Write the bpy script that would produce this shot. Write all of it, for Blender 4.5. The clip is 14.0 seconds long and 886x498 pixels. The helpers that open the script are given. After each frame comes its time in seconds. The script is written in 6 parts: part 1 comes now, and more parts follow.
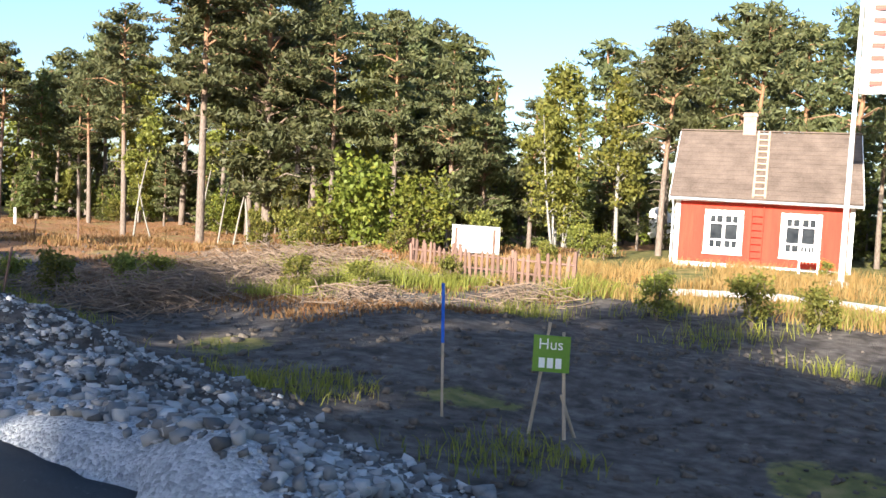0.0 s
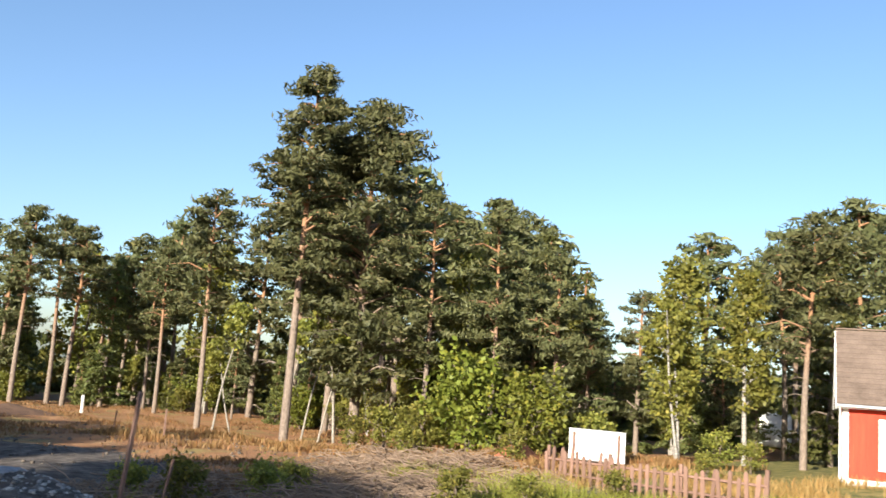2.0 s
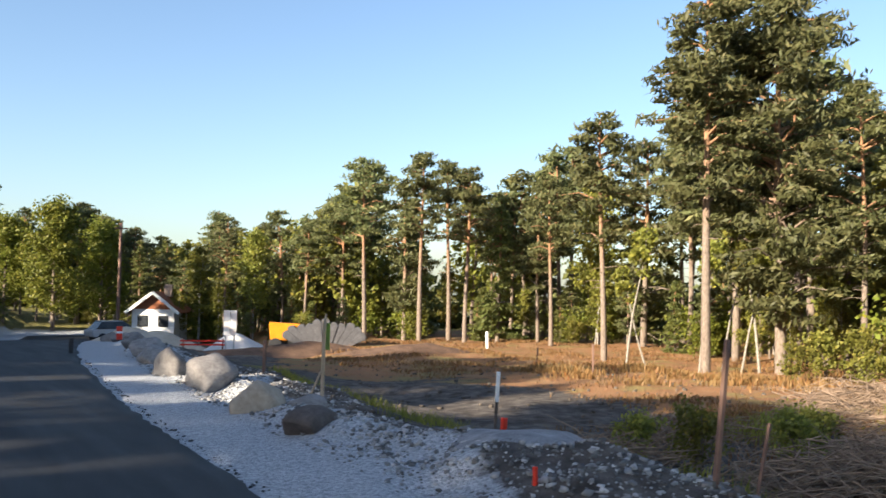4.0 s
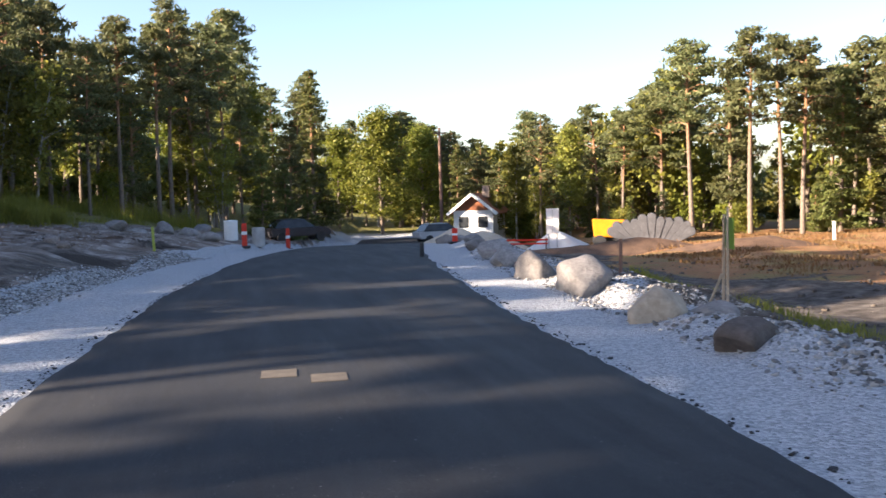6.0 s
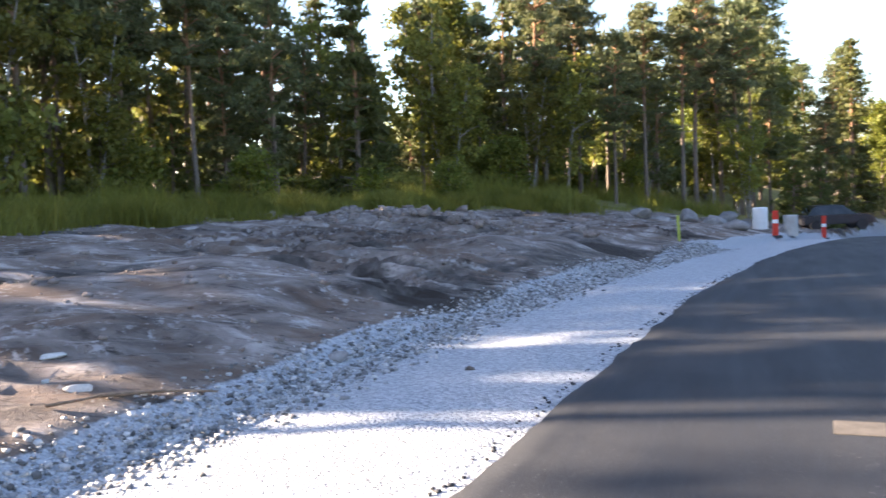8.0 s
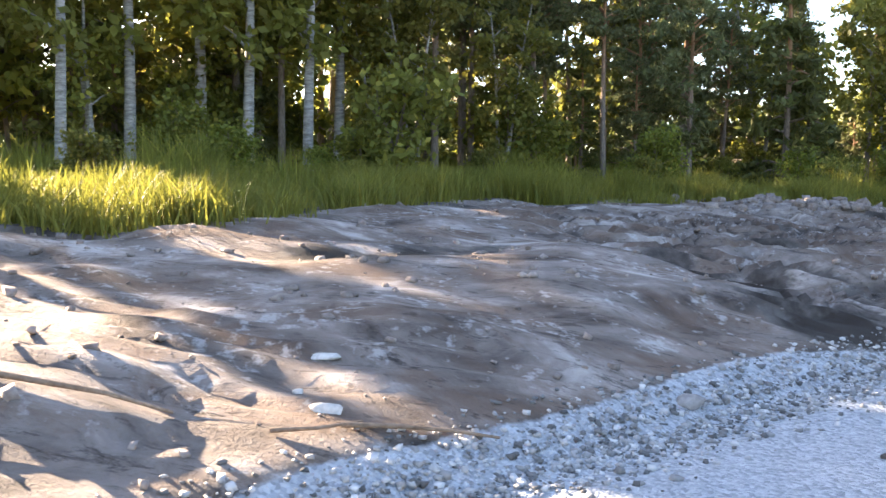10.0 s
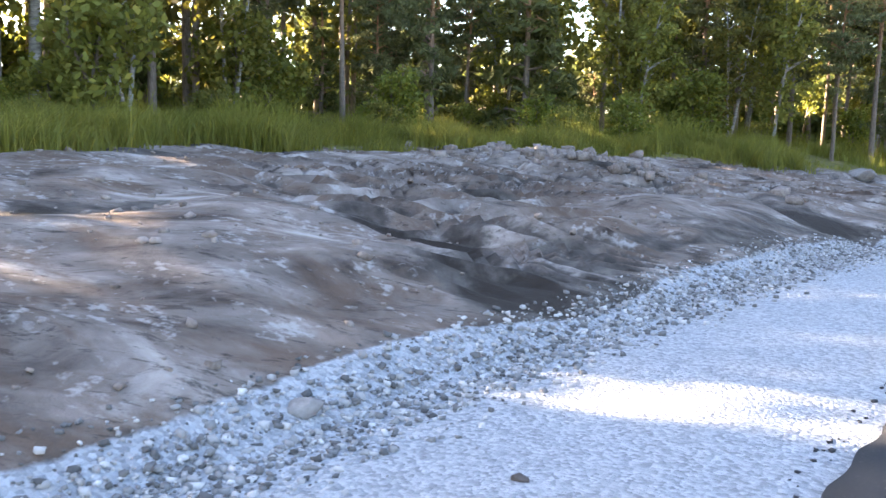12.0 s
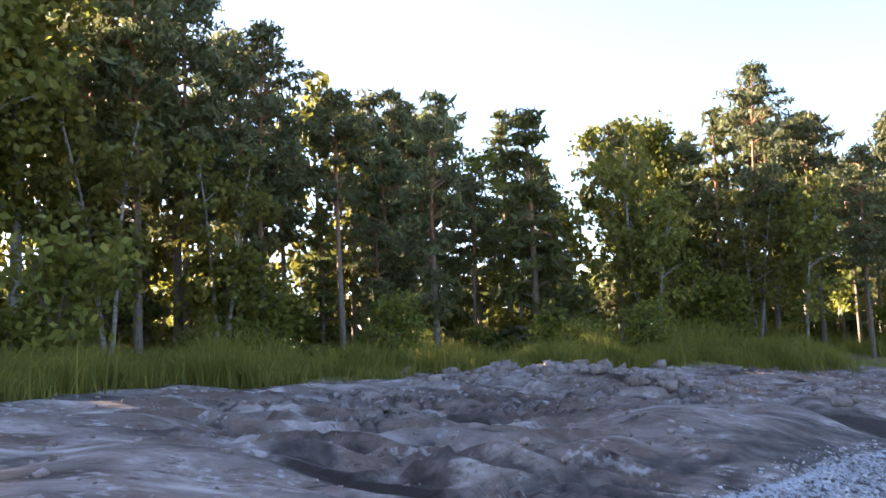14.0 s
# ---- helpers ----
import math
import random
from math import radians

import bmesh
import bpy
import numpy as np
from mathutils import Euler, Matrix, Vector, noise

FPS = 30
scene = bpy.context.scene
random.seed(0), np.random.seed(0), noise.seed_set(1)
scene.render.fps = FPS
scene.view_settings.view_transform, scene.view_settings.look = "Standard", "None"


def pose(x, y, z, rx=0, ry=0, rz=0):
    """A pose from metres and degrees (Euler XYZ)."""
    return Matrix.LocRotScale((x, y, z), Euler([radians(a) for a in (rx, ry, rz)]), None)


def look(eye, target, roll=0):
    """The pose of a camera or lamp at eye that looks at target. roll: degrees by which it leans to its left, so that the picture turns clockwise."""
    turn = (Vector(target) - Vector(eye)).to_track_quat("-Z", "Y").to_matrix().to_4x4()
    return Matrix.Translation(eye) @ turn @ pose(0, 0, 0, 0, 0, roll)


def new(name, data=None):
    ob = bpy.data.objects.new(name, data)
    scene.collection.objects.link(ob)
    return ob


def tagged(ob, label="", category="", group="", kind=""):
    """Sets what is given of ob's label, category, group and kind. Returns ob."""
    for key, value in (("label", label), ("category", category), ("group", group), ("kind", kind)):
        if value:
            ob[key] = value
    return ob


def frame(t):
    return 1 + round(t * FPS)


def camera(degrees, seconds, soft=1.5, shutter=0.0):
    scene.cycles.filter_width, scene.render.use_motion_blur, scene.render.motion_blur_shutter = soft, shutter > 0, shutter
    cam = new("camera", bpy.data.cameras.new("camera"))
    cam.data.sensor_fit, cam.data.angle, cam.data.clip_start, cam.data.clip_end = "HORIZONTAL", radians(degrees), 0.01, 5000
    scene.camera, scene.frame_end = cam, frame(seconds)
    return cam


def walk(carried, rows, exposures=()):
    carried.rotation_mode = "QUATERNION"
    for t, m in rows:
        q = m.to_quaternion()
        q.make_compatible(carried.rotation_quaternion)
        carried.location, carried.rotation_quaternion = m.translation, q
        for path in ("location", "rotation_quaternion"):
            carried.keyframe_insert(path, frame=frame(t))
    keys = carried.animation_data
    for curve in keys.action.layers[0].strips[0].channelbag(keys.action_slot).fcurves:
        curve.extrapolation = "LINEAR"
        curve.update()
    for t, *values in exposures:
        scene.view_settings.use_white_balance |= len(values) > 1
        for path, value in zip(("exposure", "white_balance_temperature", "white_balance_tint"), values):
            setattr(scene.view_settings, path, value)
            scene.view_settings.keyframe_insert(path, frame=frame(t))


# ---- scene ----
cam = camera(52.2, 14.0, soft=1.5, shutter=0.18)
PATH = [
    (0, (-0.218, -0.249, 1.663), (8.153, 5.186, 1.040), 2.94),
    (0.5, (-0.152, 0.518, 1.549), (8.205, 5.993, 1.136), 2.63),
    (1, (0.148, 1.509, 1.638), (8.618, 6.785, 2.290), 3.88),
    (1.5, (0.167, 2.135, 1.603), (8.486, 7.516, 2.957), 4.35),
    (2, (0.632, 3.857, 1.624), (8.607, 9.708, 3.096), 4.37),
    (2.5, (0.764, 5.416, 1.562), (8.249, 11.882, 3.028), 4.05),
    (3, (0.990, 6.369, 1.614), (7.732, 13.645, 2.881), 3.52),
    (3.5, (0.917, 6.981, 1.639), (7.004, 14.859, 2.580), 2.65),
    (4, (0.709, 7.347, 1.641), (6.021, 15.806, 2.131), 1.10),
    (4.2, (0.648, 7.452, 1.634), (5.670, 16.093, 1.954), 0.43),
    (6.3, (0.201, 9.576, 1.609), (1.937, 19.398, 0.897), -1.68),
    (6.5, (0.168, 9.710, 1.623), (1.506, 19.592, 0.877), -1.73),
    (7, (0.040, 10.330, 1.610), (0.225, 20.300, 0.814), -1.70),
    (7.5, (0.120, 10.782, 1.575), (-1.125, 20.680, 0.929), -3.00),
    (8, (0.006, 11.195, 1.630), (-3.239, 20.636, 1.048), -2.68),
    (8.5, (-0.258, 11.893, 1.631), (-4.986, 20.693, 1.182), -1.59),
    (8.7, (-0.349, 12.120, 1.646), (-5.618, 20.608, 1.227), -1.39),
    (9.7, (-0.560, 13.200, 1.640), (-7.700, 20.140, 0.950), 0.20),
    (10.8, (-0.770, 14.349, 1.641), (-7.187, 21.963, 0.722), 1.50),
    (11, (-0.738, 14.545, 1.638), (-6.944, 22.323, 0.642), 1.32),
    (11.5, (-0.709, 14.976, 1.641), (-6.378, 23.134, 0.490), 1.20),
    (12, (-0.760, 15.532, 1.633), (-5.840, 24.053, 0.374), 1.20),
    (12.5, (-0.947, 16.222, 1.587), (-5.810, 24.901, 0.580), 0.61),
    (13, (-1.139, 16.956, 1.575), (-6.008, 25.686, 1.272), -0.85),
    (13.5, (-1.158, 17.289, 1.531), (-6.240, 25.883, 2.083), -1.73),
    (14, (-1.118, 17.621, 1.452), (-6.470, 25.973, 2.719), -2.89),
]
walk(cam, [(t, look(eye, target, roll)) for t, eye, target, roll in PATH],
     exposures=[(0, 1.95, 5750, 11), (0.5, 2.25, 5950, 14), (1, 2.25, 6300, 14), (1.5, 1.75, 6150, 10), (2, 1.65, 6000, 10), (3, 1.65, 6000, 10), (4.2, 1.9, 6500, 12), (6.4, 2.5, 6650, 19), (7, 2.85, 6450, 19), (8.5, 3.15, 6800, 19), (11, 3.9, 7250, 17), (12, 3.95, 7250, 18), (13.1, 4.0, 6600, 18), (13.5, 3.9, 6500, 20), (14, 3.25, 6550, 24)])

# ---- light ----
SUN_AZ, SUN_EL = radians(189), radians(19.5)      # towards the sun, from +x counter-clockwise
SUN_DIR = Vector((math.cos(SUN_EL) * math.cos(SUN_AZ), math.cos(SUN_EL) * math.sin(SUN_AZ), math.sin(SUN_EL)))
world = bpy.data.worlds.new("sky")
scene.world = world
world.use_nodes = True
wn, wl = world.node_tree.nodes, world.node_tree.links
sky = wn.new("ShaderNodeTexSky")
sky.sky_type, sky.sun_disc = 'NISHITA', False
sky.sun_elevation, sky.sun_rotation = SUN_EL, radians(90) - SUN_AZ
sky.air_density, sky.dust_density, sky.ozone_density = 1.0, 1.2, 2.4
wl.new(sky.outputs[0], wn["Background"].inputs[0])
wn["Background"].inputs[1].default_value = 0.07
sun_data = bpy.data.lights.new("sun", 'SUN')
sun_data.energy, sun_data.angle, sun_data.color = 5.0, radians(0.6), (1.0, 0.86, 0.66)
sun = new("sun", sun_data)
sun.matrix_world = look(SUN_DIR * 100, (0, 0, 0))


# ---- materials ----
def material(name, rough=0.9, spec=0.3, metal=0.0):
    m = bpy.data.materials.new(name)
    m.use_nodes = True
    b = m.node_tree.nodes["Principled BSDF"]
    b.inputs["Roughness"].default_value = rough
    b.inputs["Specular IOR Level"].default_value = spec
    b.inputs["Metallic"].default_value = metal
    return m, m.node_tree.nodes, m.node_tree.links, b


def coords(nodes, links, scale=(1, 1, 1)):
    c = nodes.new("ShaderNodeTexCoord")
    mp = nodes.new("ShaderNodeMapping")
    mp.inputs["Scale"].default_value = scale
    links.new(c.outputs["Object"], mp.inputs["Vector"])
    return mp.outputs[0]


def noise_tex(nodes, links, vec, scale, detail=6, rough=0.6, dist=0.0):
    n = nodes.new("ShaderNodeTexNoise")
    n.inputs["Scale"].default_value, n.inputs["Detail"].default_value = scale, detail
    n.inputs["Roughness"].default_value, n.inputs["Distortion"].default_value = rough, dist
    links.new(vec, n.inputs["Vector"])
    return n.outputs[0]


def ramp(nodes, links, fac, stops):
    r = nodes.new("ShaderNodeValToRGB")
    e = r.color_ramp.elements
    for i, (p, c) in enumerate(stops):
        k = e[i] if i < 2 else e.new(p)
        k.position, k.color = p, (*c, 1)
    links.new(fac, r.inputs[0])
    return r.outputs[0]


def mix(nodes, links, fac, a, b, mode='MIX'):
    m = nodes.new("ShaderNodeMix")
    m.data_type, m.blend_type = 'RGBA', mode
    for s, v in ((0, fac), (6, a), (7, b)):
        if isinstance(v, (int, float)):
            m.inputs[s].default_value = v
        elif isinstance(v, tuple):
            m.inputs[s].default_value = (*v, 1)
        else:
            links.new(v, m.inputs[s])
    return m.outputs[2]


def math_node(nodes, links, op, a, b=0.0, clamp=False):
    n = nodes.new("ShaderNodeMath")
    n.operation, n.use_clamp = op, clamp
    for i, v in enumerate((a, b)):
        if isinstance(v, (int, float)):
            n.inputs[i].default_value = v
        else:
            links.new(v, n.inputs[i])
    return n.outputs[0]


def bump(nodes, links, bsdf, height, strength=0.5, distance=0.02):
    b = nodes.new("ShaderNodeBump")
    b.inputs["Strength"].default_value, b.inputs["Distance"].default_value = strength, distance
    links.new(height, b.inputs["Height"])
    links.new(b.outputs[0], bsdf.inputs["Normal"])


def grained(name, dark, light, scale=3.0, fine=40.0, rough=0.9, bump_by=0.4, depth=0.02, spec=0.3, stretch=(1, 1, 1), metal=0.0, vary=0.0):
    """Two scales of noise between a dark and a light colour, with relief."""
    m, n, l, b = material(name, rough, spec, metal)
    v = coords(n, l, stretch)
    big, small = noise_tex(n, l, v, scale, 5), noise_tex(n, l, v, fine, 4)
    both = math_node(n, l, 'ADD', math_node(n, l, 'MULTIPLY', big, 0.6), math_node(n, l, 'MULTIPLY', small, 0.4))
    c = ramp(n, l, both, [(0.32, dark), (0.68, light)])
    if vary:
        info = n.new("ShaderNodeObjectInfo")
        hsv = n.new("ShaderNodeHueSaturation")
        l.new(math_node(n, l, 'ADD', math_node(n, l, 'MULTIPLY', info.outputs["Random"], vary), 1 - vary / 2), hsv.inputs["Value"])
        l.new(c, hsv.inputs["Color"])
        c = hsv.outputs[0]
    l.new(c, b.inputs["Base Color"])
    bump(n, l, b, both, bump_by, depth)
    return m


def foliage(name, dark, light, warm, translucent=0.35):
    """Leaves: colour varies by leaf and by tree, and light passes through."""
    m, n, l, b = material(name, 0.55, 0.25)
    geo, info = n.new("ShaderNodeNewGeometry"), n.new("ShaderNodeObjectInfo")
    v = coords(n, l)
    patch = noise_tex(n, l, v, 0.9, 3)
    c = ramp(n, l, geo.outputs["Random Per Island"], [(0.0, dark), (0.85, light), (1.0, warm)])
    c2 = mix(n, l, math_node(n, l, 'MULTIPLY', patch, 0.75), c, warm)
    hsv = n.new("ShaderNodeHueSaturation")
    l.new(math_node(n, l, 'ADD', math_node(n, l, 'MULTIPLY', info.outputs["Random"], 0.5), 0.72), hsv.inputs["Value"])
    l.new(math_node(n, l, 'ADD', math_node(n, l, 'MULTIPLY', info.outputs["Random"], 0.03), 0.485), hsv.inputs["Hue"])
    l.new(c2, hsv.inputs["Color"])
    l.new(hsv.outputs[0], b.inputs["Base Color"])
    t = n.new("ShaderNodeBsdfTranslucent")
    l.new(hsv.outputs[0], t.inputs["Color"])
    s = n.new("ShaderNodeMixShader")
    s.inputs[0].default_value = translucent
    l.new(b.outputs[0], s.inputs[1])
    l.new(t.outputs[0], s.inputs[2])
    l.new(s.outputs[0], n["Material Output"].inputs["Surface"])
    return m


NEEDLE = foliage("pine_needles", (0.017, 0.031, 0.016), (0.10, 0.135, 0.058), (0.22, 0.21, 0.08), 0.38)
SPRUCE = foliage("spruce_needles", (0.015, 0.028, 0.012), (0.09, 0.13, 0.04), (0.21, 0.20, 0.055), 0.4)
LEAF = foliage("broad_leaves", (0.022, 0.05, 0.010), (0.11, 0.17, 0.026), (0.27, 0.25, 0.035), 0.36)
BIRCH_LEAF = foliage("birch_leaves", (0.03, 0.058, 0.015), (0.15, 0.19, 0.04), (0.34, 0.29, 0.055), 0.45)
GRASS = foliage("grass_blades", (0.045, 0.07, 0.012), (0.15, 0.18, 0.03), (0.36, 0.31, 0.06), 0.45)
DRY = foliage("dry_weeds", (0.12, 0.09, 0.035), (0.26, 0.20, 0.08), (0.32, 0.15, 0.05), 0.3)
PINE_BARK_LOW = grained("pine_bark", (0.09, 0.07, 0.055), (0.24, 0.19, 0.15), 3, 30, stretch=(1, 1, 0.3), bump_by=0.8, depth=0.03)
BIRCH_BARK = grained("birch_bark", (0.07, 0.062, 0.052), (0.42, 0.40, 0.36), 6, 20, stretch=(0.5, 0.5, 2.5), bump_by=0.3)


def two_tone_bark():
    m, n, l, b = material("pine_bark_upper_orange", 0.9)
    v = coords(n, l, (1, 1, 0.3))
    g = noise_tex(n, l, v, 18, 5)
    low = ramp(n, l, g, [(0.3, (0.09, 0.07, 0.055)), (0.7, (0.25, 0.20, 0.16))])
    high = ramp(n, l, g, [(0.3, (0.16, 0.085, 0.045)), (0.7, (0.36, 0.20, 0.105))])
    c = n.new("ShaderNodeTexCoord")
    sep = n.new("ShaderNodeSeparateXYZ")
    l.new(c.outputs["Generated"], sep.inputs[0])
    f = math_node(n, l, 'MULTIPLY', math_node(n, l, 'SUBTRACT', sep.outputs[2], 0.35), 3.5, True)
    l.new(mix(n, l, f, low, high), b.inputs["Base Color"])
    bump(n, l, b, g, 0.7, 0.03)
    return m


PINE_BARK = two_tone_bark()


# ---- mesh helpers ----
def np_mesh(name, verts, faces):
    """A mesh from an (n, 3) array and an (m, k) array of faces."""
    verts, faces = np.asarray(verts, np.float32), np.asarray(faces, np.int32)
    me = bpy.data.meshes.new(name)
    k = faces.shape[1]
    me.vertices.add(len(verts))
    me.vertices.foreach_set("co", verts.ravel())
    me.loops.add(faces.size)
    me.loops.foreach_set("vertex_index", faces.ravel())
    me.polygons.add(len(faces))
    me.polygons.foreach_set("loop_start", np.arange(0, faces.size, k, dtype=np.int32))
    me.polygons.foreach_set("loop_total", np.full(len(faces), k, np.int32))
    me.update(calc_edges=True)
    me.validate()
    return me


def smooth(me):
    me.polygons.foreach_set("use_smooth", np.ones(len(me.polygons), bool))
    return me


def part(name, bm, mat, parent, label="", loc=None):
    """Links a bmesh (or mesh) as one mesh object under a thing or under a part."""
    if isinstance(bm, bmesh.types.BMesh):
        me = bpy.data.meshes.new(name)
        bm.to_mesh(me)
        bm.free()
    else:
        me = bm
    if mat and not me.materials:
        me.materials.append(mat)
    ob = new(name, me)
    if parent:
        ob.parent = parent
    if loc is not None:
        ob.matrix_basis = loc if isinstance(loc, Matrix) else Matrix.Translation(loc)
    return tagged(ob, label) if label else ob


def thing(name, m, label, category, group="", kind=""):
    """An Empty at the base of a thing."""
    ob = new(name)
    ob.matrix_basis = m if isinstance(m, Matrix) else Matrix.Translation(m)
    return tagged(ob, label, category, group, kind)


def box(bm, size, at=(0, 0, 0), bevel=0.0, turn=None):
    m = Matrix.Translation(at) @ (turn or Matrix()) @ Matrix.Diagonal((*size, 1))
    made = bmesh.ops.create_cube(bm, size=1, matrix=m)["verts"]
    if bevel:
        edges = list({e for v in made for e in v.link_edges})
        bmesh.ops.bevel(bm, geom=edges, offset=bevel, segments=2, affect='EDGES', profile=0.5)
    return bm


def rod(bm, a, b, r0, r1, sides=8):
    a, b = Vector(a), Vector(b)
    m = Matrix.Translation((a + b) / 2) @ (b - a).to_track_quat('Z', 'Y').to_matrix().to_4x4()
    bmesh.ops.create_cone(bm, cap_ends=True, segments=sides, radius1=r0, radius2=r1, depth=(b - a).length, matrix=m)
    return bm


def tubes(paths, sides=6):
    """Verts and quads of tapered tubes: paths is a list of ((k, 3) points, (k,) radii)."""
    vs, fs, base = [], [], 0
    ang = np.linspace(0, 2 * np.pi, sides, endpoint=False)
    for pts, rad in paths:
        pts, rad = np.asarray(pts, float), np.asarray(rad, float)
        d = np.gradient(pts, axis=0)
        d /= np.linalg.norm(d, axis=1, keepdims=True) + 1e-9
        ref = np.where(np.abs(d[:, 2:3]) > 0.9, [[1.0, 0, 0]], [[0, 0, 1.0]])
        u = np.cross(d, ref)
        u /= np.linalg.norm(u, axis=1, keepdims=True) + 1e-9
        w = np.cross(d, u)
        ring = pts[:, None] + rad[:, None, None] * (np.cos(ang)[None, :, None] * u[:, None] + np.sin(ang)[None, :, None] * w[:, None])
        k = len(pts)
        vs.append(ring.reshape(-1, 3))
        i = np.arange(k - 1)[:, None] * sides + np.arange(sides)[None]
        j = np.arange(k - 1)[:, None] * sides + (np.arange(sides)[None] + 1) % sides
        fs.append(np.stack([i, j, j + sides, i + sides], -1).reshape(-1, 4) + base)
        base += k * sides
    return np.concatenate(vs), np.concatenate(fs)


def cards(rng, centres, spread, count, size, flat=0.6, slim=0.5, droop=0.0):
    """Small leaf cards round each centre: (n*count) separate quads."""
    n = len(centres)
    off = rng.normal(size=(n, count, 3))
    off /= np.linalg.norm(off, axis=2, keepdims=True) + 1e-9
    off *= rng.random((n, count, 1)) ** 0.45
    off[..., 2] *= flat
    c = (centres[:, None] + off * np.asarray(spread).reshape(-1, 1, 1)).reshape(-1, 3)
    d = rng.normal(size=(len(c), 3))
    d += 0.8 * off.reshape(-1, 3)
    d[:, 2] -= droop
    d /= np.linalg.norm(d, axis=1, keepdims=True)
    e = np.cross(d, rng.normal(size=(len(c), 3)))
    e /= np.linalg.norm(e, axis=1, keepdims=True) + 1e-9
    s = size * rng.uniform(0.6, 1.4, (len(c), 1))
    a, b = d * s, e * s * slim
    v = np.stack([c - a * 0.9, c + b - a * 0.1, c + a, c - b + a * 0.1], 1).reshape(-1, 3)
    return v, np.arange(len(v)).reshape(-1, 4)


# ---- ground ----
def sines(seed, n, low, high):
    r = np.random.RandomState(seed)
    f = np.exp(r.uniform(np.log(low), np.log(high), n))
    a = r.uniform(0, 2 * np.pi, n)
    return f, np.cos(a), np.sin(a), r.uniform(0, 6.28, n)


def wavy(x, y, waves):
    out = 0.0
    for f, cx, cy, ph in zip(*waves):
        out = out + np.sin((x * cx + y * cy) * f + ph)
    return out / np.sqrt(len(waves[0]))


W_BIG, W_MID, W_FINE, W_EDGE = sines(1, 8, 0.15, 0.5), sines(2, 12, 0.7, 2.2), sines(3, 16, 3.0, 9.0), sines(4, 8, 0.3, 1.6)


def step(a, b, x):
    t = np.clip((x - a) / (b - a), 0.0, 1.0)
    return t * t * (3 - 2 * t)


def road_mid(y):
    y = np.asarray(y, float)
    c = np.clip(y, 15, 40)
    return 0.9 + 0.05 * (np.minimum(y, 15) - 15) + 0.05 * (c - 15) + 0.0032 * (c - 15) ** 2 + 0.21 * np.maximum(y - 40, 0)


def road_height(y):
    y = np.asarray(y, float)
    c = np.clip(y, 22, 62)
    return -0.00095 * (c - 22) ** 2 - 0.07 * (np.clip(y, 62, 72) - 62)


HALF = 2.55
# hollows and swells of the outcrop: centre, half sizes, depth
HOLLOWS = ((-6.0, 24.0, 1.0, 0.75, -0.26), (-8.75, 20.6, 0.5, 1.5, -0.12), (-2.9, 33.6, 1.6, 1.2, -0.30), (-10.2, 36.0, 3.6, 2.2, 0.16), (-7.2, 21.6, 0.9, 1.6, 0.14), (-4.5, 28.8, 1.6, 1.4, 0.16), (-4.5, 22.9, 0.8, 0.6, -0.06))
W_LUMP, W_STEP = sines(8, 14, 1.6, 4.5), sines(9, 10, 0.5, 1.5)


def outcrop(d, y):
    """Distance west of the road, stretched so that the outcrop ends near 16."""
    end = np.interp(y, [16, 20, 25, 30, 37, 47, 54, 70], [10.6, 11.4, 13.6, 16.0, 14.0, 10.8, 8.6, 6.5])
    return np.where(d > 2.6, 2.6 + (d - 2.6) * 13.6 / (end - 2.6), d)


def strata(x, y):
    """Broken layers of the bedrock: a stepped height, and how near a step's foot is."""
    u, w = 0.80 * x + 0.60 * y, -0.60 * x + 0.80 * y
    q = 1.9 * w + 0.35 * u + 1.15 * wavy(u * 0.9, w * 1.6, W_STEP) + 0.35 * wavy(u, w * 1.5, W_LUMP)
    f = q - np.floor(q)
    rise = step(0.78, 0.98, f)
    rough = step(-0.7, 0.7, wavy(x + 31, y - 17, W_STEP))
    return (rise - f) * rough, np.exp(-((f - 0.78) / 0.09) ** 2) * rough


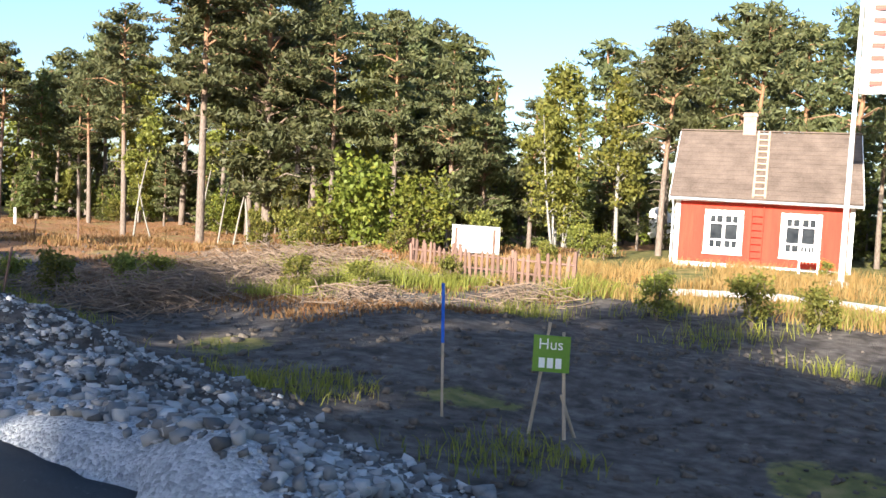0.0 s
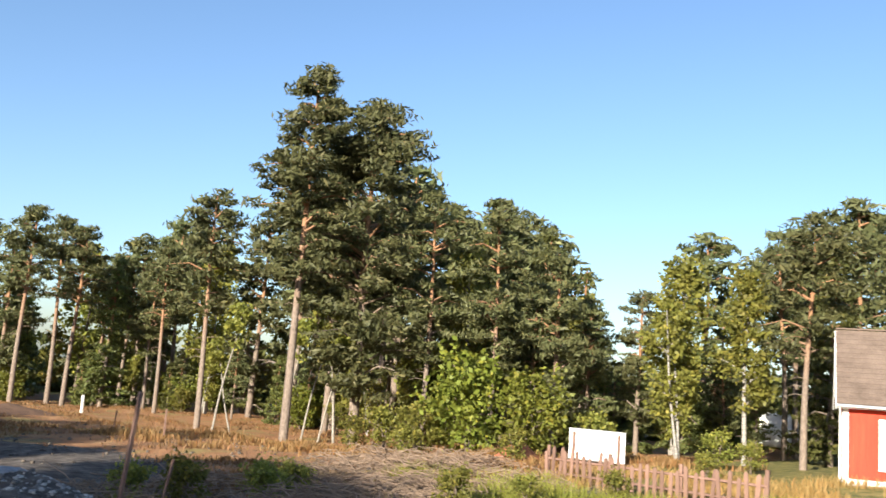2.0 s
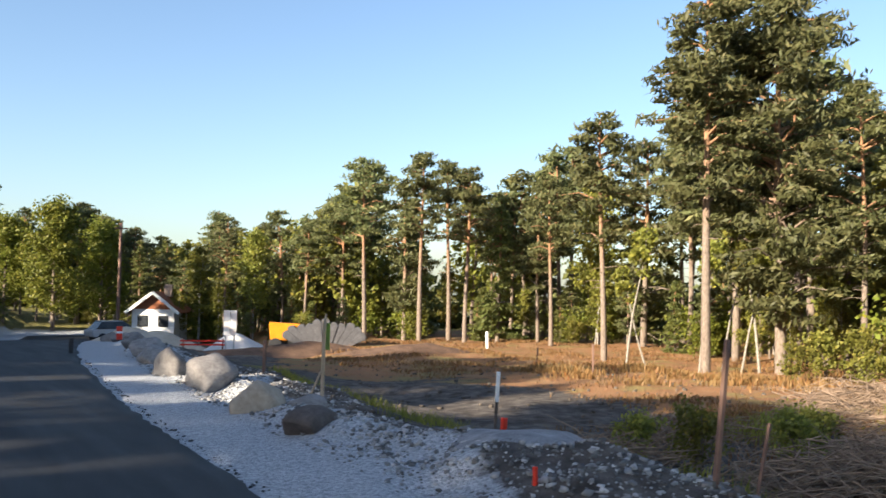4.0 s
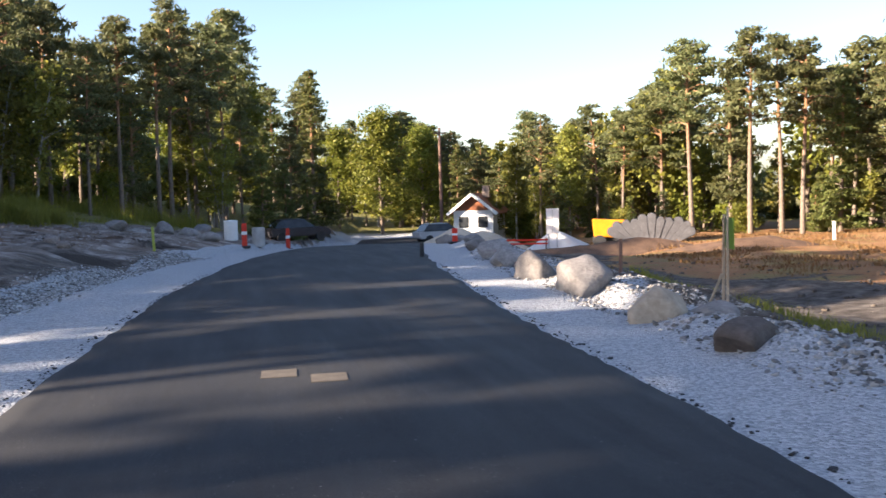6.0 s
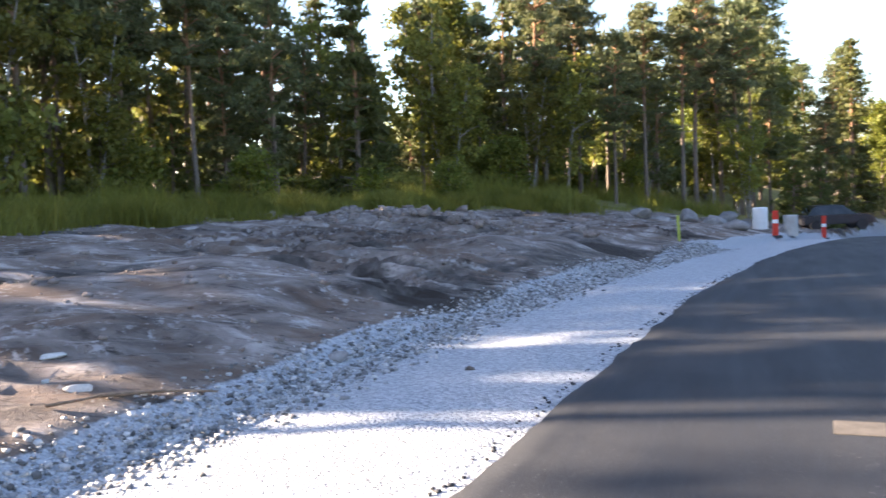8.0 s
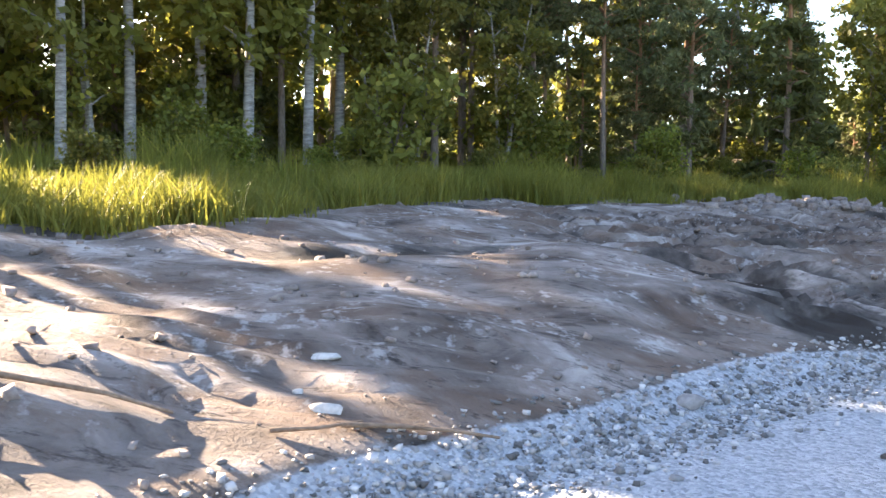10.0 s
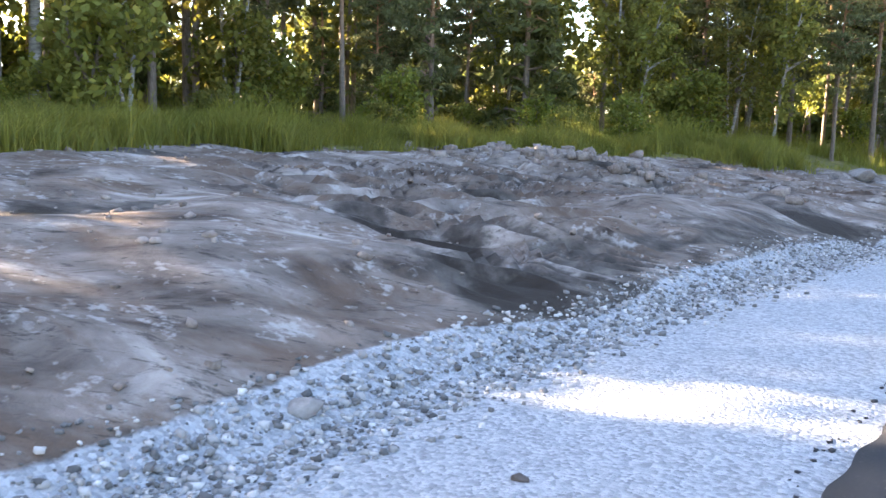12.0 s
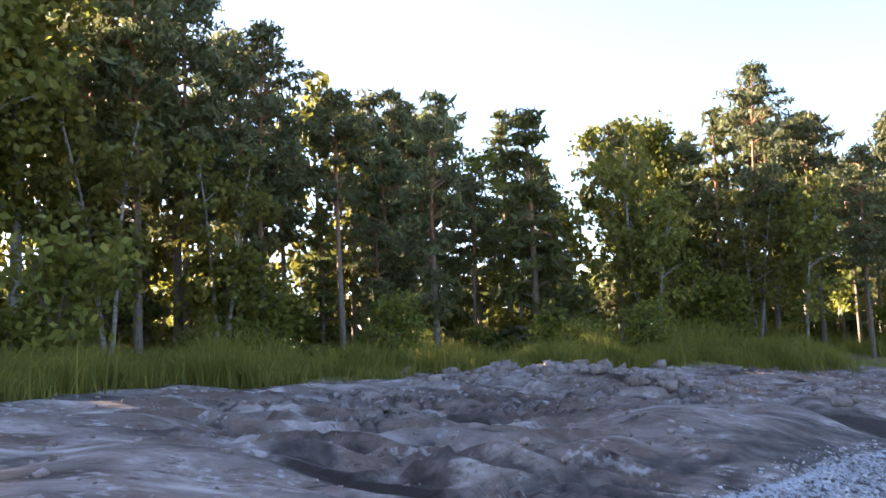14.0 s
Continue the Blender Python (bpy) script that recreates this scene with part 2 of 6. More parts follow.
def ground_height(x, y):
    """Height of the bare ground at numpy x, y."""
    x, y = np.asarray(x, float), np.asarray(y, float)
    side = x - road_mid(y)
    base = road_height(y)
    big, mid, fine = wavy(x, y, W_BIG), wavy(x, y, W_MID), wavy(x, y, W_FINE)
    edge = wavy(x, y, W_EDGE)
    # west: gravel shoulder, a long outcrop that swells up from it, the wood's floor
    raw = -side - HALF
    d = outcrop(raw, y)
    rock = np.interp(raw, [2.6, 2.9, 3.5, 4.4, 5.5, 7.5, 11, 15, 18, 24, 60, 200], [0.03, 0.14, 0.29, 0.52, 0.65, 0.79, 1.12, 1.30, 1.42, 1.7, 2.3, 3])
    on_rock = step(2.9, 4.0, raw) * (1 - step(15.0, 17, d))
    dips = 0.0
    for cx, cy, rx, ry, dz in HOLLOWS:
        dips = dips + dz * np.exp(-(((x - cx) / rx) ** 2 + ((y - cy) / ry) ** 2) ** 1.5)
    broken = 0.25 + 0.75 * step(21, 29, y + 0.35 * x + 3)
    lay, foot = strata(x, y)
    rock = rock + dips + on_rock * (0.06 * big + 0.035 * mid + 0.05 * wavy(x, y, W_LUMP) + 0.012 * fine + 0.40 * broken * lay)
    west = base - 0.04 + np.where(raw < 2.6, -0.04 * step(0.5, 2.6, raw) + 0.010 * fine * step(0.1, 1.5, raw), 0)
    blend = step(2.2, 2.9, raw + 0.12 * edge)
    west = west * (1 - blend) + (rock + 0.8 * base * (1 - step(5, 14, raw))) * blend
    west = west + step(16, 24, d) * (0.12 * big + 0.05 * mid)
    # east: shoulder, rubble bank, cut dirt, heath
    e = side - HALF + np.interp(y, [0, 2.8, 5.6, 11], [2.6, 1.9, 1.2, 0.0])
    fall = np.interp(e, [0, 1.2, 2.2, 3.2, 5.5, 8, 14, 22, 40, 200], [0, -0.02, 0.05, -0.2, -0.75, -1.0, -1.0, -0.9, -0.9, -0.6])
    fall = fall - 0.55 * step(14, 26, e) * step(16, 34, y) * (1 - step(44, 60, y))
    fall = fall + 0.55 * np.exp(-(((x - 33) / 9) ** 2 + ((y - 7) / 9) ** 2))
    rub = step(1.1, 2.0, e + 0.2 * edge) * (1 - step(4.2, 6.0, e))
    east = base - 0.04 + fall - base * 0.5 * step(4, 16, e) + rub * (0.10 * mid + 0.05 * fine) + step(5, 8, e) * (0.09 * big + 0.06 * mid + 0.012 * fine)
    for cx, cy, rx, ry, up in ((6.4, 14.0, 1.3, 2.0, 0.42), (5.9, 9.4, 0.9, 1.6, 0.36), (5.4, 6.4, 0.8, 1.0, 0.22), (6.3, 20.8, 0.8, 1.2, 0.2)):
        east = east + up * np.exp(-((x - cx) / rx) ** 2 - ((y - cy) / ry) ** 2)
    mound = np.exp(-((x - 13) / 3.5) ** 2 - ((y - 9) / 6) ** 2) * 0.35
    h = np.where(side < 0, west, east + mound * step(5, 8, e))
    far = step(70, 140, np.hypot(x, y - 20))
    h = h * (1 - far) + far * (-1.0)
    return np.where(np.abs(side) < HALF, base - 0.05, h)


def height(x, y):
    return float(ground_height(x, y))


def axis(fine0, fine1, stepsize, far0, far1):
    mid_part = np.arange(fine0, fine1, stepsize)
    out = []
    for start, end, sign in ((fine0, far0, -1), (fine1, far1, 1)):
        p, s, row = start, stepsize, []
        while (p - end) * sign < 0:
            s *= 1.12
            p += s * sign
            row.append(p)
        out.append(row)
    return np.array(out[0][::-1] + list(mid_part) + out[1])


def sheet(xs, ys):
    gx, gy = np.meshgrid(xs, ys)
    nx, ny = len(xs), len(ys)
    i = (np.arange(ny - 1)[:, None] * nx + np.arange(nx - 1)[None]).ravel()
    return gx.ravel(), gy.ravel(), np.stack([i, i + 1, i + nx + 1, i + nx], 1)


def ground_material():
    m, n, l, b = material("ground_rock_dirt_gravel", 0.92, 0.25)
    v = coords(n, l)
    at = n.new("ShaderNodeAttribute")
    at.attribute_name = "cover"
    sep = n.new("ShaderNodeSeparateColor")
    l.new(at.outputs["Color"], sep.inputs[0])
    big, mid, fine = noise_tex(n, l, v, 0.5, 4), noise_tex(n, l, v, 3.0, 6), noise_tex(n, l, v, 35, 5)
    def along(scale):
        c = n.new("ShaderNodeTexCoord")
        turn = n.new("ShaderNodeVectorRotate")
        turn.rotation_type = 'Z_AXIS'
        turn.inputs["Angle"].default_value = -0.64
        l.new(c.outputs["Object"], turn.inputs["Vector"])
        mp = n.new("ShaderNodeMapping")
        mp.inputs["Scale"].default_value = scale
        l.new(turn.outputs[0], mp.inputs["Vector"])
        return mp.outputs[0]
    streak = noise_tex(n, l, along((0.8, 1.2, 1.2)), 1.0, 8, 0.62, 0.5)
    # bare bedrock: grey with pink and rusty patches and pale scrapes
    rock = ramp(n, l, streak, [(0.33, (0.05, 0.038, 0.031)), (0.43, (0.16, 0.13, 0.11)), (0.55, (0.26, 0.218, 0.19)), (0.66, (0.45, 0.40, 0.36))])
    brown = noise_tex(n, l, along((0.8, 1.2, 1.2)), 0.9, 8, 0.7, 0.6)
    rock = mix(n, l, ramp(n, l, brown, [(0.47, (0, 0, 0)), (0.60, (0.8, 0.8, 0.8))]), rock, (0.14, 0.092, 0.064))
    crack = noise_tex(n, l, along((0.6, 1.7, 1.7)), 1.9, 9, 0.75, 0.8)
    rock = mix(n, l, ramp(n, l, crack, [(0.35, (0.95, 0.95, 0.95)), (0.43, (0, 0, 0))]), rock, (0.035, 0.028, 0.022))
    fleck = noise_tex(n, l, v, 9, 3, 0.6)
    rock = mix(n, l, ramp(n, l, math_node(n, l, 'MULTIPLY', fleck, noise_tex(n, l, v, 1.3, 3)), [(0.32, (0, 0, 0)), (0.40, (0.6, 0.6, 0.6))]), rock, (0.50, 0.475, 0.45))
    seam = noise_tex(n, l, along((1.0, 3.2, 3.2)), 3.4, 6, 0.7, 0.5)
    rock = mix(n, l, ramp(n, l, seam, [(0.35, (0.65, 0.65, 0.65)), (0.42, (0, 0, 0))]), rock, (0.05, 0.038, 0.03))
    rock = mix(n, l, math_node(n, l, 'MULTIPLY', fine, 0.5), rock, (0.5, 0.5, 0.5), 'OVERLAY')
    # crushed stone
    vor = n.new("ShaderNodeTexVoronoi")
    vor.inputs["Scale"].default_value = 34
    l.new(v, vor.inputs["Vector"])
    hue = n.new("ShaderNodeSeparateColor")
    l.new(vor.outputs["Color"], hue.inputs[0])
    gravel = ramp(n, l, hue.outputs[0], [(0.0, (0.225, 0.235, 0.25)), (0.5, (0.39, 0.41, 0.43)), (1.0, (0.55, 0.57, 0.59))])
    gravel = mix(n, l, math_node(n, l, 'MULTIPLY', mid, 0.5), gravel, (0.40, 0.41, 0.42))
    # dug soil and litter
    dirt = ramp(n, l, mid, [(0.3, (0.045, 0.038, 0.032)), (0.5, (0.10, 0.086, 0.075)), (0.72, (0.20, 0.178, 0.155))])
    dirt = mix(n, l, math_node(n, l, 'MULTIPLY', fine, 0.45), dirt, (0.24, 0.21, 0.18), 'OVERLAY')
    # turf and heath
    turf = ramp(n, l, mid, [(0.3, (0.06, 0.07, 0.02)), (0.5, (0.15, 0.14, 0.04)), (0.7, (0.27, 0.21, 0.08))])
    heath = ramp(n, l, big, [(0.35, (0.25, 0.19, 0.07)), (0.5, (0.30, 0.14, 0.065)), (0.65, (0.33, 0.20, 0.10))])
    heath = mix(n, l, ramp(n, l, fine, [(0.4, (0, 0, 0)), (0.7, (0.6, 0.6, 0.6))]), heath, (0.12, 0.09, 0.04))

    def rough_edge(mask):
        a = math_node(n, l, 'ADD', mask, math_node(n, l, 'MULTIPLY', math_node(n, l, 'SUBTRACT', mid, 0.5), 0.9))
        return ramp(n, l, a, [(0.42, (0, 0, 0)), (0.58, (1, 1, 1))])
    bare = math_node(n, l, 'ADD', sep.outputs[0], math_node(n, l, 'MULTIPLY', math_node(n, l, 'SUBTRACT', math_node(n, l, 'ADD', streak, crack), 1.0), 1.3))
    c = mix(n, l, ramp(n, l, bare, [(0.25, (0, 0, 0)), (0.65, (1, 1, 1))]), dirt, rock)
    # near-black brown where the cover's red channel falls below zero
    darkest = math_node(n, l, 'MULTIPLY', math_node(n, l, 'ADD', sep.outputs[0], math_node(n, l, 'MULTIPLY', math_node(n, l, 'SUBTRACT', mid, 0.5), 0.8)), -1.0)
    c = mix(n, l, ramp(n, l, darkest, [(0.02, (0, 0, 0)), (0.3, (0.9, 0.9, 0.9))]), c, (0.032, 0.024, 0.018))
    c = mix(n, l, rough_edge(sep.outputs[2]), c, gravel)
    c = mix(n, l, rough_edge(sep.outputs[1]), c, turf)
    c = mix(n, l, rough_edge(at.outputs["Alpha"]), c, heath)
    l.new(c, b.inputs["Base Color"])
    hgt = math_node(n, l, 'ADD', math_node(n, l, 'ADD', math_node(n, l, 'MULTIPLY', streak, 0.9), math_node(n, l, 'MULTIPLY', crack, 1.1)), math_node(n, l, 'MULTIPLY', fine, 0.45))
    hgt = math_node(n, l, 'ADD', hgt, math_node(n, l, 'MULTIPLY', seam, 0.5))
    hgt = math_node(n, l, 'ADD', hgt, math_node(n, l, 'MULTIPLY', math_node(n, l, 'MULTIPLY', vor.outputs["Distance"], -0.6), sep.outputs[2]))
    bump(n, l, b, hgt, 0.75, 0.06)
    return m


def build_ground():
    gx, gy, f = sheet(axis(-20, 26, 0.13, -900, 900), axis(3, 46, 0.13, -900, 900))
    gz = ground_height(gx, gy)
    me = smooth(np_mesh("ground", np.stack([gx, gy, gz], 1), f))
    side = gx - road_mid(gy)
    d, e = outcrop(-side - HALF, gy), side - HALF
    edge = wavy(gx, gy, W_EDGE)
    far = step(60, 90, np.hypot(gx, gy - 20))
    rock = step(2.7, 3.2, d + 0.2 * edge) * (1 - step(15.2, 17.0, d + 0.9 * edge)) * (1 - far)
    # soil colour in patches and along edges, darkest in hollows and at step feet
    darker = 0.85 * strata(gx, gy)[1] * (0.3 + 0.7 * step(21, 29, gy + 0.35 * gx + 3)) + step(0.9, 1.6, wavy(gx * 1.3, gy * 1.3, W_MID)) * 0.6
    darker = darker + 0.42 * step(5.2, 3.0, d + 0.8 * wavy(gx, gy, W_LUMP)) * step(-0.3, 0.8, edge)
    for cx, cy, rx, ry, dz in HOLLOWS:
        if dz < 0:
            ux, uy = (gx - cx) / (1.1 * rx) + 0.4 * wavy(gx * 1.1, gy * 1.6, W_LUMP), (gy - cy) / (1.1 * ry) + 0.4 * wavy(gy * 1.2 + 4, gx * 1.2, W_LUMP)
            darker = np.maximum(darker, 1.1 * np.exp(-(ux ** 2 + uy ** 2)))
    darker = np.maximum(darker, 1.2 * np.exp(-((d + 0.5 * edge - 15.6) / 0.55) ** 2) * (1 - step(29, 33, gy)))
    rock = rock * (1 - 1.6 * np.clip(darker, 0, 1))
    gravel = np.where(side < 0, 1 - step(2.7, 3.2, d + 0.25 * edge), 1 - step(1.9, 3.3, e + np.interp(gy, [0, 2.8, 5.6, 11], [2.6, 1.9, 1.2, 0.0]) + 0.35 * edge))
    grass = np.where(side < 0, step(15.2, 17.0, d + 0.9 * edge), 0)
    lawn = step(19, 22, e + 0.8 * edge) * (1 - step(16, 22, gy)) + 0.8 * np.exp(-((e - 6.2) / 1.0) ** 2) * step(0.2, 0.8, edge)
    grass = np.clip(np.maximum(np.maximum(grass, np.where(side > 0, lawn, 0)), far), 0, 1)
    heath = np.where(side > 0, step(10, 15, e + 1.5 * edge) * step(15, 20, gy + 1.0 * edge) + step(30, 36, gy) * step(6, 9, e + edge), 0) * (1 - far)
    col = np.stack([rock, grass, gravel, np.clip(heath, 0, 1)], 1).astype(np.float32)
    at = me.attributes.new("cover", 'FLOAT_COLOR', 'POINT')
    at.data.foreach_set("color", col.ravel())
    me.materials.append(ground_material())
    ob = new("ground", me)
    tagged(ob, "uneven ground of bedrock, gravel, dug soil and turf", "ground", kind="structure")


build_ground()


def build_road():
    ys = np.concatenate([np.arange(-40, 60, 0.22), np.arange(60, 84, 1.0)])
    r = np.random.RandomState(5)
    ragged = np.cumsum(r.normal(0, 0.02, (2, len(ys))), 1)
    ragged = (ragged - np.array([np.convolve(row, np.ones(31) / 31, 'same') for row in ragged])) * 0.9 + r.normal(0, 0.012, (2, len(ys)))
    fr = np.array([-1.0, -0.985, -0.9, -0.55, -0.2, 0.2, 0.55, 0.9, 0.985, 1.0])
    up = np.array([-0.09, 0.0, 0.012, 0.02, 0.03, 0.03, 0.02, 0.012, 0.0, -0.09])
    x = road_mid(ys)[:, None] + fr[None] * HALF
    x[:, :3] += ragged[0][:, None]
    x[:, -3:] += ragged[1][:, None]
    z = road_height(ys)[:, None] + up[None] + 0.0
    v = np.stack([x, np.repeat(ys[:, None], len(fr), 1), z], -1).reshape(-1, 3)
    k = len(fr)
    i = (np.arange(len(ys) - 1)[:, None] * k + np.arange(k - 1)[None]).ravel()
    me = smooth(np_mesh("road", v, np.stack([i, i + 1, i + k + 1, i + k], 1)))
    m, n, l, b = material("fresh_asphalt", 0.75, 0.3)
    vv = coords(n, l)
    fine, mid = noise_tex(n, l, vv, 90, 4, 0.7), noise_tex(n, l, coords(n, l, (2.2, 0.25, 1)), 1.2, 5)
    c = ramp(n, l, fine, [(0.3, (0.006, 0.0066, 0.008)), (0.55, (0.017, 0.0185, 0.022)), (0.78, (0.056, 0.058, 0.062))])
    c = mix(n, l, math_node(n, l, 'MULTIPLY', mid, 0.6), c, (0.023, 0.024, 0.027))
    c = mix(n, l, ramp(n, l, noise_tex(n, l, vv, 48, 2, 0.5), [(0.70, (0, 0, 0)), (0.74, (0.8, 0.8, 0.8))]), c, (0.20, 0.19, 0.18))
    c = mix(n, l, ramp(n, l, noise_tex(n, l, vv, 0.8, 6, 0.7), [(0.45, (0, 0, 0)), (0.7, (0.5, 0.5, 0.5))]), c, (0.034, 0.034, 0.035))
    l.new(c, b.inputs["Base Color"])
    l.new(ramp(n, l, mid, [(0.3, (0.66, 0.66, 0.66)), (0.7, (0.84, 0.84, 0.84))]), b.inputs["Roughness"])
    bump(n, l, b, fine, 0.5, 0.008)
    me.materials.append(m)
    tagged(new("road", me), "freshly laid dark asphalt road with ragged edges", "road", kind="structure")


build_road()


# ---- trees ----
def pine_mesh(seed, h, crown_from, radius, clumps, per, lean=0.0, thick=0.17, needle=NEEDLE, size=0.17, spire=False, spare=1.0):
    """Trunk with limbs, and a crown of needle clumps; both meshes, base at the origin."""
    r = np.random.RandomState(seed)
    k = 12
    zz = np.linspace(-0.3, h * 0.97, k)
    t = np.clip(zz / h, 0, 1)
    sway = r.normal(0, 0.25, 2)
    px = lean * h * t + sway[0] * np.sin(t * 4 + seed) * t
    py = sway[1] * np.sin(t * 3.4 + seed * 2) * t
    trunk = np.stack([px, py, zz], 1)
    paths = [(trunk, thick * (1 - 0.85 * t) + 0.02)]
    cent, spr = [], []
    for i in range(clumps):
        q = r.random() ** (0.9 if not spire else 1.2)
        zc = h * (crown_from + (1 - crown_from) * q)
        at = np.array([np.interp(zc, zz, px), np.interp(zc, zz, py), zc])
        if spire:
            reach = radius * (1 - q) ** 0.8 * r.uniform(0.35, 1.0)
        else:
            reach = radius * (np.sin(np.pi * min(1, 0.14 + 0.86 * q)) ** 0.6) * r.uniform(0.3, 1.05)
        a = r.uniform(0, 2 * np.pi)
        rise = r.uniform(-0.1, 0.35) * reach if not spire else -0.22 * reach
        tip = at + np.array([np.cos(a) * reach, np.sin(a) * reach, rise])
        mid = (at + tip) / 2 + [0, 0, 0.12 * reach]
        if reach > 0.4 and i % 2 == 0:
            paths.append((np.array([at - [0, 0, 0.1], mid, tip]), np.array([0.05, 0.032, 0.012]) * (0.6 + h / 22)))
        for s in ((1.0, 0.66) if reach > 0.9 else (1.0,)):
            cent.append(at + (tip - at) * s + r.normal(0, 0.08, 3))
            spr.append(r.uniform(0.34, 0.74) * (0.55 + radius / 4) * (0.8 if s < 1 else 1))
    for i in range(int(7 * spare)):
        zc = h * r.uniform(0.25, max(0.3, crown_from + 0.1))
        a, reach = r.uniform(0, 6.28), r.uniform(0.4, 1.4)
        at = np.array([np.interp(zc, zz, px), np.interp(zc, zz, py), zc])
        paths.append((np.array([at, at + [np.cos(a) * reach * .6, np.sin(a) * reach * .6, 0.05], at + [np.cos(a) * reach, np.sin(a) * reach, -0.1]]), np.array([0.022, 0.014, 0.005])))
    cent, spr = np.array(cent), np.array(spr)
    v, f = tubes(paths, 7)
    tm = smooth(np_mesh("trunk", v, f))
    tm.materials.append(PINE_BARK)
    v, f = cards(r, cent, spr, per, size * 1.12, flat=0.36 if not spire else 0.3, slim=0.27, droop=0.2 if spire else -0.2)
    cm = np_mesh("crown", v, f)
    cm.materials.append(needle)
    return tm, cm


def leafy_mesh(seed, h, crown_from, radius, clumps, per, thick=0.13, bark=BIRCH_BARK, leaf=BIRCH_LEAF, size=0.13, lean=0.0, stems=1):
    """A broadleaf tree: rising limbs and a gappy crown of small leaves."""
    r = np.random.RandomState(seed)
    paths, cent, spr = [], [], []
    for s in range(stems):
        k = 9
        zz = np.linspace(-0.25, h * 0.95, k)
        t = np.clip(zz / h, 0, 1)
        a0 = r.uniform(0, 6.28)
        fan = 0.0 if stems == 1 else 0.16 * h
        ph = r.uniform(0, 6)
        px = lean * h * t + fan * np.cos(a0) * t + 0.18 * np.sin(t * 5 + ph) * t
        py = fan * np.sin(a0) * t + 0.18 * np.cos(t * 4 + ph) * t
        paths.append((np.stack([px, py, zz], 1), thick * (1 - 0.9 * t) + 0.012))
        for i in range(clumps // stems):
            q = r.random() ** 0.8
            zc = h * (crown_from + (0.97 - crown_from) * q)
            at = np.array([np.interp(zc, zz, px), np.interp(zc, zz, py), zc])
            reach = radius * (1 - 0.75 * q ** 1.6) * r.uniform(0.25, 1.0) * (0.55 + 0.45 * min(1, q * 4))
            a = r.uniform(0, 6.28)
            tip = at + np.array([np.cos(a) * reach, np.sin(a) * reach, 0.45 * reach])
            if i % 3 == 0:
                paths.append((np.array([at - [0, 0, 0.15], (at + tip) / 2, tip]), np.array([0.035, 0.02, 0.006]) * (0.5 + h / 14)))
            cent.append(tip + r.normal(0, 0.15, 3))
            spr.append(r.uniform(0.35, 0.8) * (0.5 + radius / 3.5))
    v, f = tubes(paths, 6)
    tm = smooth(np_mesh("trunk", v, f))
    tm.materials.append(bark)
    v, f = cards(r, np.array(cent), np.array(spr), per, size, flat=0.8, slim=0.6, droop=0.35)
    cm = np_mesh("crown", v, f)
    cm.materials.append(leaf)
    return tm, cm


MESHES, TALL = {}, {}


def make_tree(name, meshes, label, category, group=""):
    ob = thing(name, Matrix.Translation((0, 0, -400)), label, category, group)
    part("trunk", meshes[0], None, ob)
    part("crown", meshes[1], None, ob)
    MESHES[ob.name] = (("trunk", meshes[0]), ("crown", meshes[1]))
    TALL[ob.name] = max(v.co.z for v in meshes[1].vertices)
    return ob


# tree-top outline fitted to the camera's view: slopes by compass bearing in steps of 1.25 degrees
SKYLINE = (((-1.1, 17.6, 1.45), 96.25, (0.231, 0.222, 0.199, 0.245, 0.294, 0.3, 0.306, 0.299, 0.273, 0.24, 0.221, 0.237, 0.291, 0.307, 0.278, 0.253, 0.232, 0.198, 0.195, 0.217, 0.256, 0.324, 0.332, 0.306, 0.295, 0.32, 0.347, 0.347, 0.351, 0.356, 0.368, 0.403, 0.401, 0.393, 0.444, 0.47, 0.491, 0.491, 0.491, 0.491, 0.491, 0.491, 0.49)),
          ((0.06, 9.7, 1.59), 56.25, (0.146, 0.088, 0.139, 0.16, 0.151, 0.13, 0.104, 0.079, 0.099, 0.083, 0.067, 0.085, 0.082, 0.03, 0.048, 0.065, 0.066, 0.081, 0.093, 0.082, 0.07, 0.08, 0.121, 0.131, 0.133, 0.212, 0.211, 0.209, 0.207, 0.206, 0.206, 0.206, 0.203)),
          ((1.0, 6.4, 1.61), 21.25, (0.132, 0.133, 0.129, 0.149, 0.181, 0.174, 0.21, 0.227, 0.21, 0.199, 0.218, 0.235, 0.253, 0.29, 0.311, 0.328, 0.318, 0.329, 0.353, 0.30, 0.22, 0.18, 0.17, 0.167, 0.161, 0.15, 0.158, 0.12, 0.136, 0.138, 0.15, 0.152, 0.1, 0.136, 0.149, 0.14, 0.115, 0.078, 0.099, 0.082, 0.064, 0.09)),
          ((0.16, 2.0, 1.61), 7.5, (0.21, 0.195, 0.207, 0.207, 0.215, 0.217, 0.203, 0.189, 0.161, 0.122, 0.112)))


def skyline_top(x, y):
    """Height at which the skyline in the camera's view passes over a place, or None outside it."""
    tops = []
    for (cx, cy, cz), b0, slopes in SKYLINE:
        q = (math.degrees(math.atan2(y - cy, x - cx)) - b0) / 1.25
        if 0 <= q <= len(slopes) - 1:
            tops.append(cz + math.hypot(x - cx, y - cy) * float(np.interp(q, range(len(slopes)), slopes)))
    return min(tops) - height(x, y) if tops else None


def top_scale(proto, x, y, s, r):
    """Scale that fits a tree's top to the skyline in the camera's view, within reason."""
    top = skyline_top(x, y)
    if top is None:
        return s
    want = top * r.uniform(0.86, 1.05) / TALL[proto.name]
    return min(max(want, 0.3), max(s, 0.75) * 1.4)


